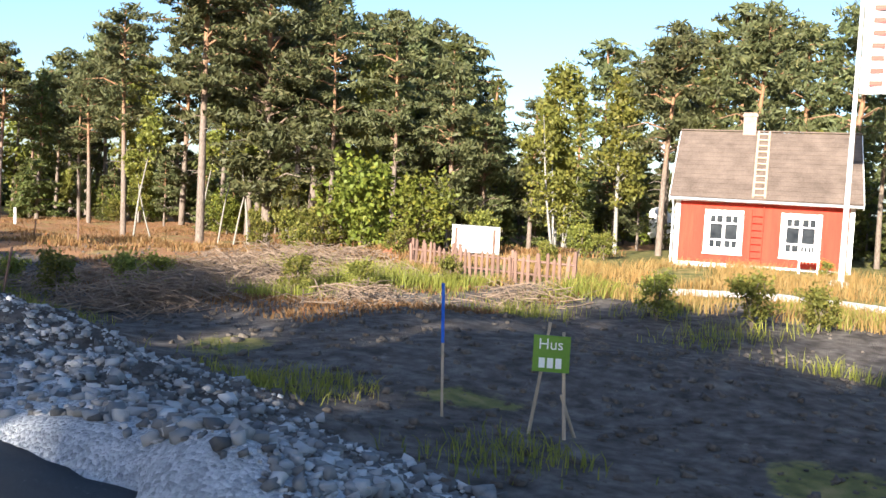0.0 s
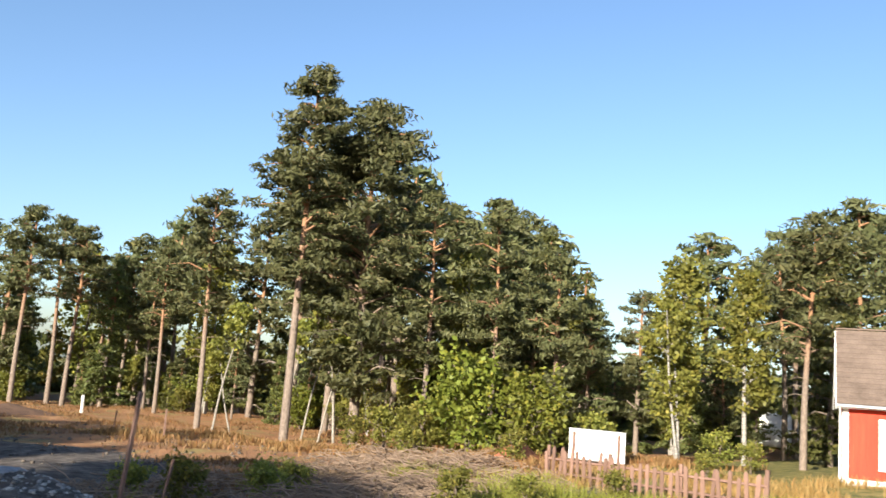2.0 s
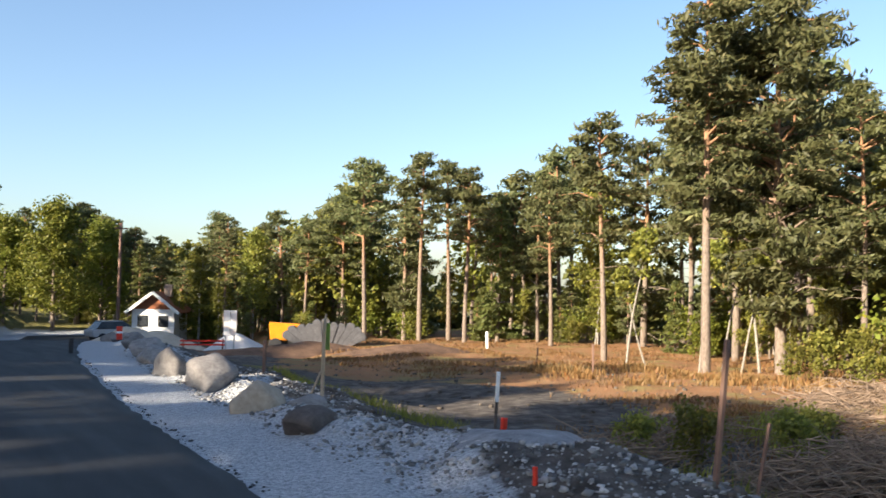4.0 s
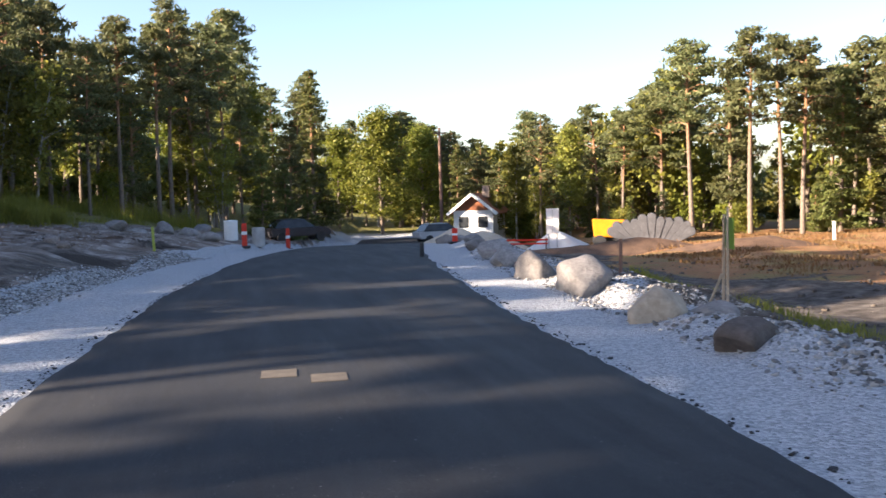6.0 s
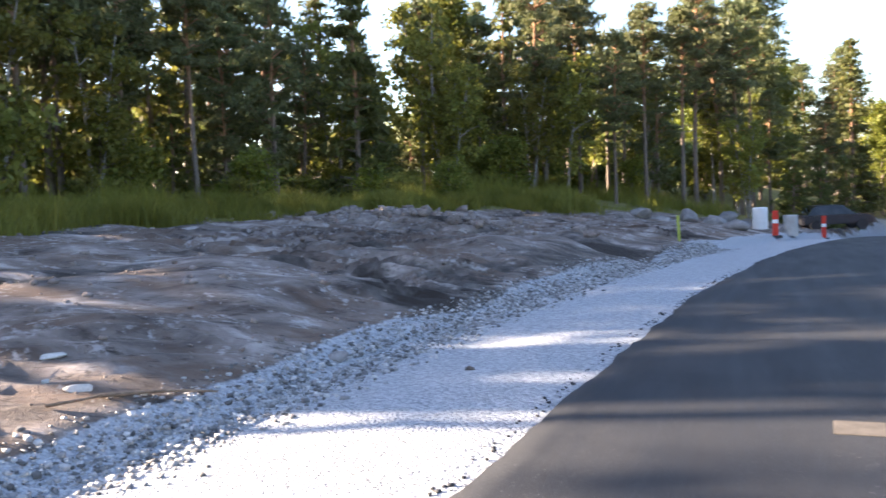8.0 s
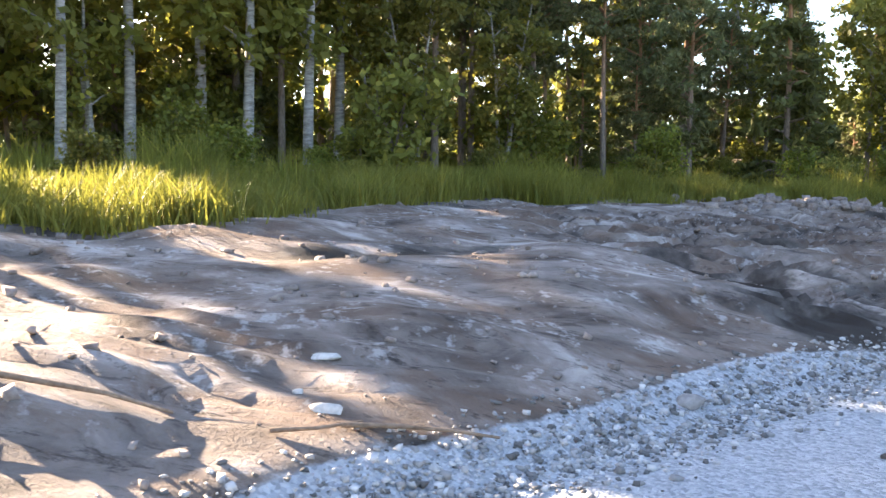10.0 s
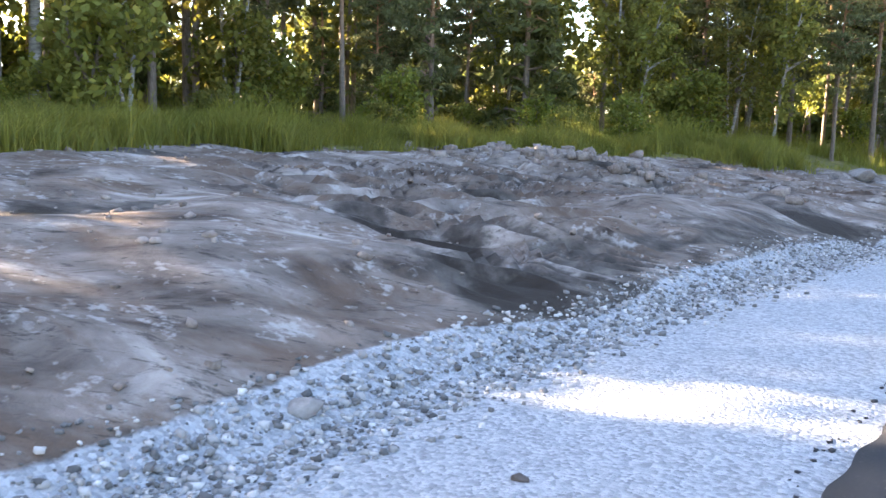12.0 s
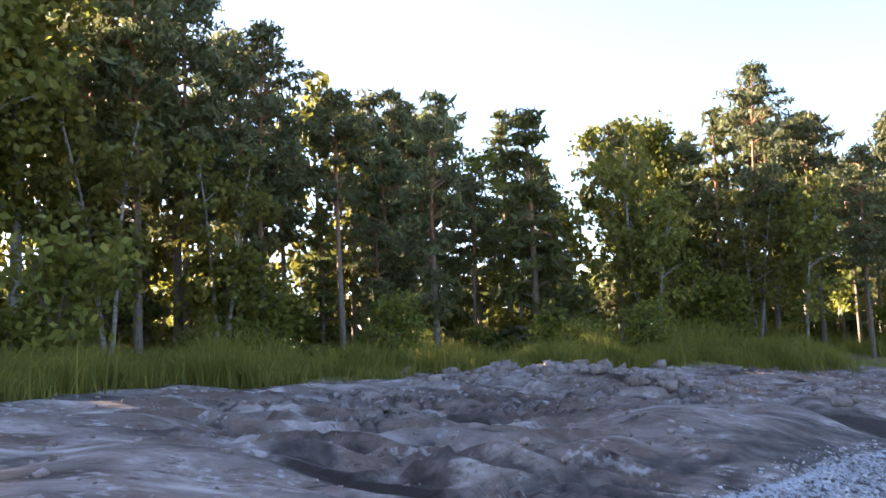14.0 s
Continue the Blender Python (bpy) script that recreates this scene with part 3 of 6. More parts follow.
def plant(proto, x, y, scale=1.0, turn=0.0, tilt=0.0, label="", z=None, tall=1.0):
    zz = height(x, y) if z is None else z
    m = pose(x, y, zz - 0.05, 0, tilt, turn) @ Matrix.Diagonal((scale, scale, scale * tall, 1))
    ob = new(proto.name.split(".")[0])
    ob.matrix_basis = m
    tagged(ob, proto["label"], proto["category"], proto["group"])
    for name, me in MESHES[proto.name]:
        part(name, me, None, ob)
    if label:
        ob["label"] = label
    return ob


PINES = [make_tree("pine_tree", pine_mesh(11, 14, 0.46, 2.4, 78, 34, size=0.185), "tall Scots pine with an orange upper trunk", "pine tree", "pines"),
         make_tree("pine_tree", pine_mesh(12, 13, 0.56, 2.1, 62, 36, size=0.18, lean=0.02), "Scots pine with a bare trunk and a sparse top", "pine tree", "pines"),
         make_tree("pine_tree", pine_mesh(13, 15, 0.34, 2.7, 104, 34, size=0.185), "dense green Scots pine at the wood's edge", "pine tree", "pines"),
         make_tree("pine_tree", pine_mesh(14, 12, 0.42, 2.8, 72, 36, size=0.185, lean=-0.03), "broad-crowned Scots pine with spreading limbs", "pine tree", "pines"),
         make_tree("pine_tree", pine_mesh(15, 11, 0.2, 2.2, 90, 32, size=0.185), "young bushy pine with low green branches", "pine tree", "pines")]
SPRUCES = [make_tree("spruce_tree", pine_mesh(21, 12, 0.06, 2.3, 130, 32, size=0.19, needle=SPRUCE, spire=True, spare=0), "dark pointed spruce with drooping branches", "spruce tree", "spruces"),
           make_tree("spruce_tree", pine_mesh(22, 7, 0.04, 1.5, 80, 36, needle=SPRUCE, spire=True, spare=0, thick=0.09, size=0.16), "small yellowish-green spruce in the undergrowth", "spruce tree", "spruces")]
BIRCHES = [make_tree("birch_tree", leafy_mesh(31, 10, 0.30, 1.9, 80, 50), "slender birch with a white trunk and light leaves", "birch tree", "birches"),
           make_tree("birch_tree", leafy_mesh(32, 8, 0.25, 1.6, 60, 46, stems=2, thick=0.08), "twin-stemmed young birch in the undergrowth", "birch tree", "birches"),
           make_tree("broadleaf_tree", leafy_mesh(33, 11, 0.08, 3.4, 150, 84, leaf=LEAF, bark=PINE_BARK_LOW, thick=0.2, size=0.13), "broad round leafy tree, bright green", "tree", "leafy trees")]
BUSHES = [make_tree("bush", leafy_mesh(41, 3.4, 0.05, 1.9, 64, 50, leaf=LEAF, bark=PINE_BARK_LOW, thick=0.05, size=0.11, stems=4), "bright green leafy bush among the trees", "bush", "bushes"),
          make_tree("bush", leafy_mesh(42, 2.2, 0.03, 1.2, 40, 40, leaf=BIRCH_LEAF, bark=PINE_BARK_LOW, thick=0.03, size=0.09, stems=4), "yellow-green sapling shrub among the trees", "bush", "bushes")]

# simpler trees for the inside of the woods
FAR = {"pine": [make_tree("pine_tree", pine_mesh(16, 14, 0.44, 2.3, 60, 20, size=0.27), "Scots pine standing inside the wood", "pine tree", "pines"),
                make_tree("pine_tree", pine_mesh(17, 13, 0.54, 2.2, 52, 20, size=0.27), "bare-trunked Scots pine inside the wood", "pine tree", "pines"),
                make_tree("pine_tree", pine_mesh(18, 12, 0.24, 2.4, 64, 20, size=0.27), "bushy Scots pine inside the wood", "pine tree", "pines")],
       "spruce": [make_tree("spruce_tree", pine_mesh(23, 11, 0.06, 2.2, 80, 18, needle=SPRUCE, spire=True, spare=0, size=0.26), "dark spruce standing inside the wood", "spruce tree", "spruces")],
       "birch": [make_tree("birch_tree", leafy_mesh(34, 9.5, 0.25, 1.9, 55, 22, size=0.2, bark=PINE_BARK_LOW), "slender birch standing inside the wood", "birch tree", "birches"),
                 make_tree("birch_tree", leafy_mesh(35, 6, 0.12, 1.6, 44, 20, stems=2, thick=0.06, size=0.18, bark=PINE_BARK_LOW), "young birch in the undergrowth of the wood", "birch tree", "birches")],
       "bush": [make_tree("bush", leafy_mesh(43, 2.6, 0.03, 1.5, 40, 20, leaf=LEAF, bark=PINE_BARK_LOW, thick=0.03, size=0.16, stems=3), "leafy undergrowth bush in the wood", "bush", "bushes")]}


# flat-topped pattern for the unseen trees added to cast shade
HIGH = make_tree("pine_tree", pine_mesh(19, 11.6, 0.66, 2.2, 46, 16, size=0.30), "unseen bare-trunked pine with a flat top, added to shade the road", "pine tree", "pines")


def forest():
    r = random.Random(7)
    # the wood west of the road: rows behind a line of edge points
    line = [(-25, -34), (-27, -12), (-27, 8), (-26.5, 20), (-23.5, 33), (-19.5, 41.5), (-14.5, 49), (-8, 54.5), (-3.5, 63), (0.5, 76)]
    pts = []
    for (x0, y0), (x1, y1) in zip(line, line[1:]):
        n = max(1, round(math.hypot(x1 - x0, y1 - y0) / 3.6))
        nx, ny = -(y1 - y0), x1 - x0
        ln = math.hypot(nx, ny)
        for i in range(n):
            f = (i + r.random() * 0.7) / n
            for row in range(3 if y0 < 8 else 4):
                off = row * 4.3 + r.uniform(-1.5, 1.5)
                pts.append((x0 + (x1 - x0) * f + nx / ln * off, y0 + (y1 - y0) * f + ny / ln * off, row))
    for x, y, row in pts:
        if row > 3 and r.random() < 0.3:
            continue
        k = r.random()
        if k < 0.66:
            p, s = PINES[r.choice((0, 1, 2, 3, 4, 1))], r.uniform(0.70, 0.92)
        elif k < 0.76:
            p, s = SPRUCES[0], r.uniform(0.6, 1.0)
        else:
            p, s = BIRCHES[r.choice((0, 1))], r.uniform(0.8, 1.15)
        if y < 17 or y < 34 and row > 0 and r.random() < 0.4:
            continue
        if row > 0:
            p = r.choice(FAR["pine" if p in PINES else "spruce" if p in SPRUCES else "birch"])
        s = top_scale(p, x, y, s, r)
        plant(p, x, y, s * 0.86, r.uniform(0, 360), r.uniform(-2, 2), tall=1.16)
    for (x0, y0), (x1, y1) in zip(line[3:], line[4:]):
        n = round(math.hypot(x1 - x0, y1 - y0) / 1.35)
        nx, ny = -(y1 - y0), x1 - x0
        ln = math.hypot(nx, ny)
        for i in range(n):
            f = (i + r.random()) / n
            off = r.uniform(-1.5, 15) if i % 3 else r.uniform(-1.5, 3)
            p = r.choice((BUSHES[1], SPRUCES[1], BIRCHES[1], BUSHES[0], PINES[4], BIRCHES[1]))
            s = r.uniform(0.4, 0.6) if p is PINES[4] else r.uniform(0.55, 1.0)
            if off > 3:
                p = r.choice((FAR["bush"][0], FAR["birch"][1], FAR["birch"][1], FAR["pine"][2]))
                s = r.uniform(0.35, 0.6) if p is FAR["pine"][2] else r.uniform(0.6, 1.0)
            plant(p, x0 + (x1 - x0) * f + nx / ln * off, y0 + (y1 - y0) * f + ny / ln * off, s, r.uniform(0, 360))
    # the unseen wood south-west, its crowns sized and spaced to shade the road
    for row in range(3):
        for i in range(26):
            y = -44 + i * 2.4 + r.uniform(-0.8, 0.8)
            if row == 2 and y > 0 or r.random() < (0.34 if y > 9 else 0.22):
                continue
            plant(HIGH, -26.6 - row * 3.4 + r.uniform(-1, 1), y, r.uniform(0.85, 1.32) if y > 1 else r.uniform(1.12, 1.32), r.uniform(0, 360), r.uniform(-2, 2))
    # low growth out of view, added to keep the outcrop in shade
    for i in range(34):
        plant(FAR["pine"][2] if i % 3 else FAR["bush"][0], r.uniform(-30, -25), 2 + i * 0.5 + r.uniform(-0.5, 0.5), r.uniform(0.28, 0.4) if i % 3 else r.uniform(1.1, 1.6), r.uniform(0, 360))
    for i in range(9):
        plant(FAR["pine"][2], r.uniform(-27, -25), 10.2 + i * 0.6, r.uniform(0.36, 0.43), r.uniform(0, 360))
    # undergrowth deep behind the outcrop
    for i in range(30):
        p = FAR["birch"][1] if i % 3 else FAR["spruce"][0]
        plant(p, r.uniform(-40, -28), r.uniform(20, 40), r.uniform(0.9, 1.2) if i % 3 else r.uniform(0.6, 0.9), r.uniform(0, 360))
    # the wood east and north-east, behind the heath
    line = [(20, 112), (23, 84), (27, 72), (36, 66), (43, 56), (44, 46), (40, 38), (42, 30), (46, 23), (47, 15), (46, 4), (44, -8), (42, -22)]
    for (x0, y0), (x1, y1) in zip(line, line[1:]):
        n = max(1, round(math.hypot(x1 - x0, y1 - y0) / 3.4))
        nx, ny = -(y1 - y0), x1 - x0
        ln = math.hypot(nx, ny)
        for i in range(n):
            f = (i + r.random() * 0.7) / n
            for row in range(4):
                off = row * 4.4 + r.uniform(-1.6, 1.6)
                k = r.random()
                if k < 0.7:
                    p, s = PINES[r.choice((0, 1, 2, 3, 4))], r.uniform(0.7, 0.98)
                elif k < 0.82:
                    p, s = SPRUCES[0], r.uniform(0.5, 0.85)
                else:
                    p, s = BIRCHES[0], r.uniform(0.75, 1.05)
                if row > 0:
                    p = r.choice(FAR["pine" if p in PINES else "spruce" if p in SPRUCES else "birch"])
                tx, ty = x0 + (x1 - x0) * f + nx / ln * off, y0 + (y1 - y0) * f + ny / ln * off
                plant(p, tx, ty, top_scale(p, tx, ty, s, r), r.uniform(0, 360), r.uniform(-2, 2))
        for i in range(n * 2 if y0 > 20 else 0):
            f, off = r.random(), r.uniform(-1.5, 1.5)
            p, s = r.choice(((BIRCHES[1], 0.55), (BUSHES[0], 0.8), (PINES[4], 0.42), (SPRUCES[1], 0.55), (BUSHES[1], 0.9)))
            plant(p, x0 + (x1 - x0) * f + nx / ln * off, y0 + (y1 - y0) * f + ny / ln * off, s * r.uniform(0.7, 1.15), r.uniform(0, 360))
        for i in range(n * 5):
            f, off = r.random(), r.uniform(1, 18)
            p = r.choice((FAR["bush"][0], FAR["birch"][1], FAR["birch"][0], FAR["pine"][2]))
            s = r.uniform(0.35, 0.6) if p is FAR["pine"][2] else r.uniform(0.5, 0.95)
            plant(p, x0 + (x1 - x0) * f + nx / ln * off, y0 + (y1 - y0) * f + ny / ln * off, s, r.uniform(0, 360))
    # closing the far end of the road
    for i in range(26):
        x, y = r.uniform(-8, 34), r.uniform(100, 122)
        p = r.choice((BIRCHES[2], PINES[4], PINES[2], BIRCHES[0]))
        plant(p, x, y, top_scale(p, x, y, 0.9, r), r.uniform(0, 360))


forest()


def far_woods(name, line, depth, h, n, seed, label):
    """Distant thicket behind the trees: many leaf clumps, too far to tell apart."""
    r = np.random.RandomState(seed)
    pts = np.array(line, float)
    q = r.random(n) * (len(pts) - 1)
    i = q.astype(int)
    a, b = pts[i], pts[i + 1]
    d = b - a
    nrm = np.stack([-d[:, 1], d[:, 0]], 1) / np.linalg.norm(d, axis=1, keepdims=True)
    c = a + d * (q - i)[:, None] + nrm * r.uniform(0, depth, (n, 1))
    top = h * (0.75 + 0.25 * np.sin(q * 7.0) * np.sin(q * 2.3 + 1))
    z = ground_height(c[:, 0], c[:, 1]) + top * r.random(n) ** 1.2
    v, f = cards(r, np.stack([c[:, 0], c[:, 1], z], 1), r.uniform(0.6, 1.2, n), 22, 0.42, 0.7, 0.6)
    ob = part(name, np_mesh(name, v, f), SPRUCE, None, label)
    tagged(ob, label, "woods", kind="stuff")


far_woods("far_thicket", [(-50, 6), (-46, 26), (-40, 44), (-32, 58), (-22, 68), (-12, 80), (-4, 96)], 5, 6.5, 1500, 5, "dark thicket deep in the wood")
far_woods("far_thicket", [(40, 124), (50, 86), (64, 62), (62, 40), (66, 20), (64, -4), (60, -30)], 5, 7, 1500, 6, "dark thicket behind the eastern trees")
far_woods("far_thicket", [(-14, 132), (14, 134), (44, 128)], 5, 8, 600, 7, "dark thicket beyond the end of the road")
# single trees that stand out
PB = make_tree("pine_tree", pine_mesh(51, 17.2, 0.40, 2.5, 120, 60, thick=0.2), "very tall pine with a bare grey trunk and narrow top", "pine tree", "pines")
PB.matrix_basis = pose(29.7, 33.1, height(29.7, 33.1), 0, 0, 40)
PT = make_tree("pine_tree", pine_mesh(52, 16.2, 0.14, 3.8, 250, 52, thick=0.24), "huge dense dark-green pine with branches almost to the ground", "pine tree", "pines")
PT.matrix_basis = pose(33.0, 32.0, height(33, 32), 0, 0, 10)
plant(PINES[2], 34.8, 29.4, 0.8, 120)
plant(PINES[2], 36.5, 26.8, 0.78, 200)
plant(PINES[4], 37.5, 24.0, 0.85, 20)
plant(PINES[0], 31.7, 41.4, 0.92, 60, 6, "Scots pine leaning a little, orange trunk in the sun")
plant(PINES[1], 26.0, 56.4, 0.86, 150, 0, "lone tall pine with a bare pale trunk on the heath")
plant(PINES[1], 35.0, 59.0, 0.92, 20)
plant(PINES[1], 32.0, 60.0, 0.98, 70)
plant(PINES[1], 38.5, 54.0, 0.85, 200)
plant(BIRCHES[0], 37.6, 18.2, 0.86, 0, 0, "light-green birch standing behind the picket fence")
plant(BIRCHES[0], 39.5, 16.0, 0.82, 90)
plant(BIRCHES[1], 36.0, 17.5, 0.8, 200)
plant(BUSHES[0], 31.6, 24.6, 1.15, 20, 0, "large bright green bush below the tall pines")
plant(BUSHES[0], 33.4, 22.9, 0.95, 120)
plant(BUSHES[1], 30.0, 26.0, 0.9, 50)
plant(BUSHES[1], 31.0, 28.5, 0.8, 150)
plant(SPRUCES[0], 7.1, 84.4, 1.1, 0, 0, "tall pointed spruce at the end of the road")
plant(BIRCHES[2], 14.0, 92, 1.02, 0, 0, "large round leafy tree where the road ends")
plant(BIRCHES[2], 18.5, 95, 0.9, 90)
plant(BIRCHES[2], 10.5, 96, 0.85, 160)
plant(SPRUCES[1], 4.0, 72, 0.75, 10)
plant(SPRUCES[1], 5.6, 74, 0.65, 70)
plant(SPRUCES[1], -15.3, 45.5, 1.25, 30, 0, "sunlit yellow-green spruce at the wood's edge")
for bx, by, bp, bs in ((-1.0, 72, PINES[4], 0.7), (1.2, 76, PINES[2], 0.55), (2.4, 71, SPRUCES[1], 0.8), (-0.2, 67, BIRCHES[1], 0.7), (3.0, 79, SPRUCES[0], 0.62), (-2.2, 69, BIRCHES[0], 0.7), (5.0, 81, PINES[4], 0.7), (0.6, 82, BIRCHES[2], 0.7)):
    plant(bp, bx, by, bs, bx * 61)
GREY_BIRCH = grained("grey_birch_bark", (0.10, 0.09, 0.075), (0.36, 0.33, 0.28), 6, 20, stretch=(0.5, 0.5, 2.5), bump_by=0.3)
STEM = make_tree("birch_tree", leafy_mesh(36, 7.5, 0.66, 0.9, 20, 46, thick=0.06, bark=GREY_BIRCH), "thin pale birch stem with a small top", "birch tree", "birches")
STEM.matrix_basis = pose(32.4, 32.6, height(32.4, 32.6), 0, 7, 100)
for bx, by, bs, bt in ((31.2, 34.8, 0.62, 6), (31.6, 33.9, 0.6, 9), (32.0, 33.2, 0.62, 11), (28.6, 36.6, 0.66, 8), (29.2, 35.9, 0.5, -18)):
    plant(STEM, bx, by, bs * 1.25, 200 + bx * 3, bt, "thin pale birch stem leaning at the heath's edge")
for px_, py_, ps in ((37.2, 9.5, 0.84), (38.6, 6.0, 0.9), (37.0, 13.0, 0.8), (39.5, 2.0, 0.95), (36.5, 0.0, 0.9)):
    plant(PINES[3], px_, py_, ps, px_ * 50, 0, "pine with orange limbs rising behind the red cottage")

# the patterns themselves stand in the wood too
for pat, (tx, ty) in zip([HIGH] + PINES + SPRUCES + BIRCHES + BUSHES + FAR["pine"] + FAR["spruce"] + FAR["birch"] + FAR["bush"], ((-36, 14), (-36, 30), (-33, 38), (-30, 46), (-26, 52), (-31, 25), (-22, 56), (-25.5, 37), (-34, 20), (-26, 30), (-16, 60), (-25, 27), (-21.5, 39.5), (-38, 34), (-36, 42), (-33, 50), (-29, 56), (-38, 26), (-34, 45), (-28, 33))):
    pat.matrix_basis = pose(tx, ty, height(tx, ty) - 0.05, 0, 0, tx * 17)

for bx, by, bs, bk in ((-22.5, 27.5, 1.25, 0), (-23.8, 30.5, 1.1, 0), (-24.5, 25.0, 1.3, 0), (-21.6, 33.0, 0.9, 1), (-25.8, 28.5, 1.2, 1), (-23.0, 22.5, 1.2, 0), (-20.6, 36.0, 0.8, 1), (-9.8, 53.0, 0.75, 1), (-12.6, 50.6, 0.7, 1)):
    plant(BIRCHES[bk], bx, by, bs, bx * 31, 0, "birch with sunlit yellow-green leaves at the wood's edge")
for bx, by, bs in ((-23.4, 31.4, 1.35), (-24.2, 27.0, 1.45), (-22.0, 29.2, 1.25)):
    plant(BIRCHES[0], bx, by, bs, bx * 47, 0, "tall birch with a full green crown at the wood's edge", tall=1.05)
for bx, by, bs in ((41.5, 27.5, 0.8), (42.5, 25.2, 0.72), (43.5, 22.6, 0.75), (40.8, 24.0, 0.66)):
    plant(PINES[4], bx, by, bs, bx * 47)
for bx, by, bs in ((-23.8, 33.8, 1.02), (-22.6, 36.2, 0.88), (-21.2, 38.4, 0.74), (-26.5, 36.5, 1.0)):
    plant(PINES[2], bx, by, bs, bx * 47)


# ---- plain materials ----
RED = grained("falu_red_boards", (0.36, 0.032, 0.018), (0.52, 0.06, 0.03), 2, 30, 0.85, 0.5, 0.01, stretch=(3, 3, 0.2))
WHITE = grained("white_paint", (0.70, 0.70, 0.68), (0.82, 0.82, 0.80), 3, 30, 0.6, 0.1, 0.004)
ROOF = grained("weathered_roof_shingles", (0.075, 0.055, 0.043), (0.185, 0.14, 0.112), 1.6, 22, 0.95, 0.7, 0.03)
STONE = grained("grey_boulder", (0.12, 0.11, 0.105), (0.32, 0.30, 0.285), 2.5, 18, 0.92, 0.8, 0.04, vary=0.5)
PALE_STONE = grained("pale_stone", (0.36, 0.34, 0.31), (0.66, 0.64, 0.60), 5, 40, 0.9, 0.6, 0.02)
DARK_STONE = grained("dark_boulder", (0.05, 0.04, 0.035), (0.14, 0.115, 0.10), 2.5, 18, 0.8, 0.8, 0.04)
TAN_STONE = grained("tan_boulder", (0.28, 0.22, 0.16), (0.50, 0.41, 0.31), 2.0, 16, 0.92, 0.6, 0.03)
CONCRETE = grained("grey_concrete", (0.34, 0.33, 0.31), (0.52, 0.50, 0.47), 2, 25, 0.9, 0.4, 0.01)
GREY_WOOD = grained("weathered_wood", (0.11, 0.062, 0.045), (0.24, 0.15, 0.115), 2, 24, 0.9, 0.5, 0.01, stretch=(2, 2, 0.3), vary=0.5)
PALE_WOOD = grained("pale_new_wood", (0.28, 0.22, 0.15), (0.48, 0.38, 0.28), 3, 24, 0.85, 0.3, 0.005, stretch=(2, 2, 0.3))
RUSTY_WOOD = grained("red_brown_wood", (0.20, 0.07, 0.035), (0.36, 0.14, 0.07), 3, 24, 0.9, 0.4, 0.01)
SAND = grained("sand_heap", (0.46, 0.37, 0.27), (0.62, 0.52, 0.40), 2, 40, 0.95, 0.3, 0.02)
PALE_SAND = grained("pale_gravel_heap", (0.62, 0.60, 0.56), (0.80, 0.78, 0.74), 2, 40, 0.95, 0.3, 0.02)
SOIL = grained("red_brown_soil", (0.075, 0.045, 0.03), (0.19, 0.115, 0.075), 2, 20, 0.95, 0.8, 0.05)
GREEN_SIGN = grained("green_sign_paint", (0.10, 0.20, 0.02), (0.15, 0.27, 0.035), 4, 30, 0.5, 0.05, 0.002)
BLUE = grained("blue_marker_paint", (0.01, 0.07, 0.38), (0.02, 0.12, 0.55), 8, 30, 0.6, 0.1, 0.002)
ORANGE_RED = grained("red_marker_paint", (0.55, 0.03, 0.015), (0.75, 0.06, 0.03), 8, 30, 0.5, 0.1, 0.002)
YELLOW = grained("yellow_machine_paint", (0.60, 0.20, 0.008), (0.76, 0.29, 0.015), 3, 20, 0.5, 0.1, 0.004)
LIME = grained("yellow_green_paint", (0.30, 0.34, 0.05), (0.45, 0.48, 0.10), 6, 30, 0.7, 0.1, 0.003)
GREY_PIPE = grained("grey_corrugated_pipe", (0.045, 0.045, 0.05), (0.13, 0.13, 0.14), 2, 20, 0.6, 0.2, 0.01)
METAL = grained("galvanised_metal", (0.34, 0.35, 0.36), (0.50, 0.51, 0.52), 3, 20, 0.45, 0.1, 0.004, metal=0.7)
DARK = grained("dark_rubber", (0.02, 0.02, 0.022), (0.05, 0.05, 0.052), 4, 20, 0.7, 0.2, 0.005)
CAR_DARK = grained("dark_car_paint", (0.03, 0.03, 0.035), (0.05, 0.05, 0.06), 2, 9, 0.3, 0.0, 0.001, 0.5)
CAR_LIGHT = grained("silver_car_paint", (0.45, 0.46, 0.47), (0.55, 0.56, 0.57), 2, 9, 0.3, 0.0, 0.001, 0.5)
BRICK = grained("chimney_brick", (0.22, 0.16, 0.125), (0.36, 0.28, 0.23), 6, 20, 0.9, 0.5, 0.01)
TWIG = grained("dry_branches", (0.11, 0.075, 0.05), (0.34, 0.25, 0.18), 4, 30, 0.9, 0.2, 0.005)


def glass_material():
    m, n, l, b = material("window_glass", 0.06, 0.5)
    v = coords(n, l)
    l.new(ramp(n, l, noise_tex(n, l, v, 2, 2), [(0.3, (0.015, 0.018, 0.022)), (0.7, (0.05, 0.055, 0.06))]), b.inputs["Base Color"])
    return m


GLASS = glass_material()


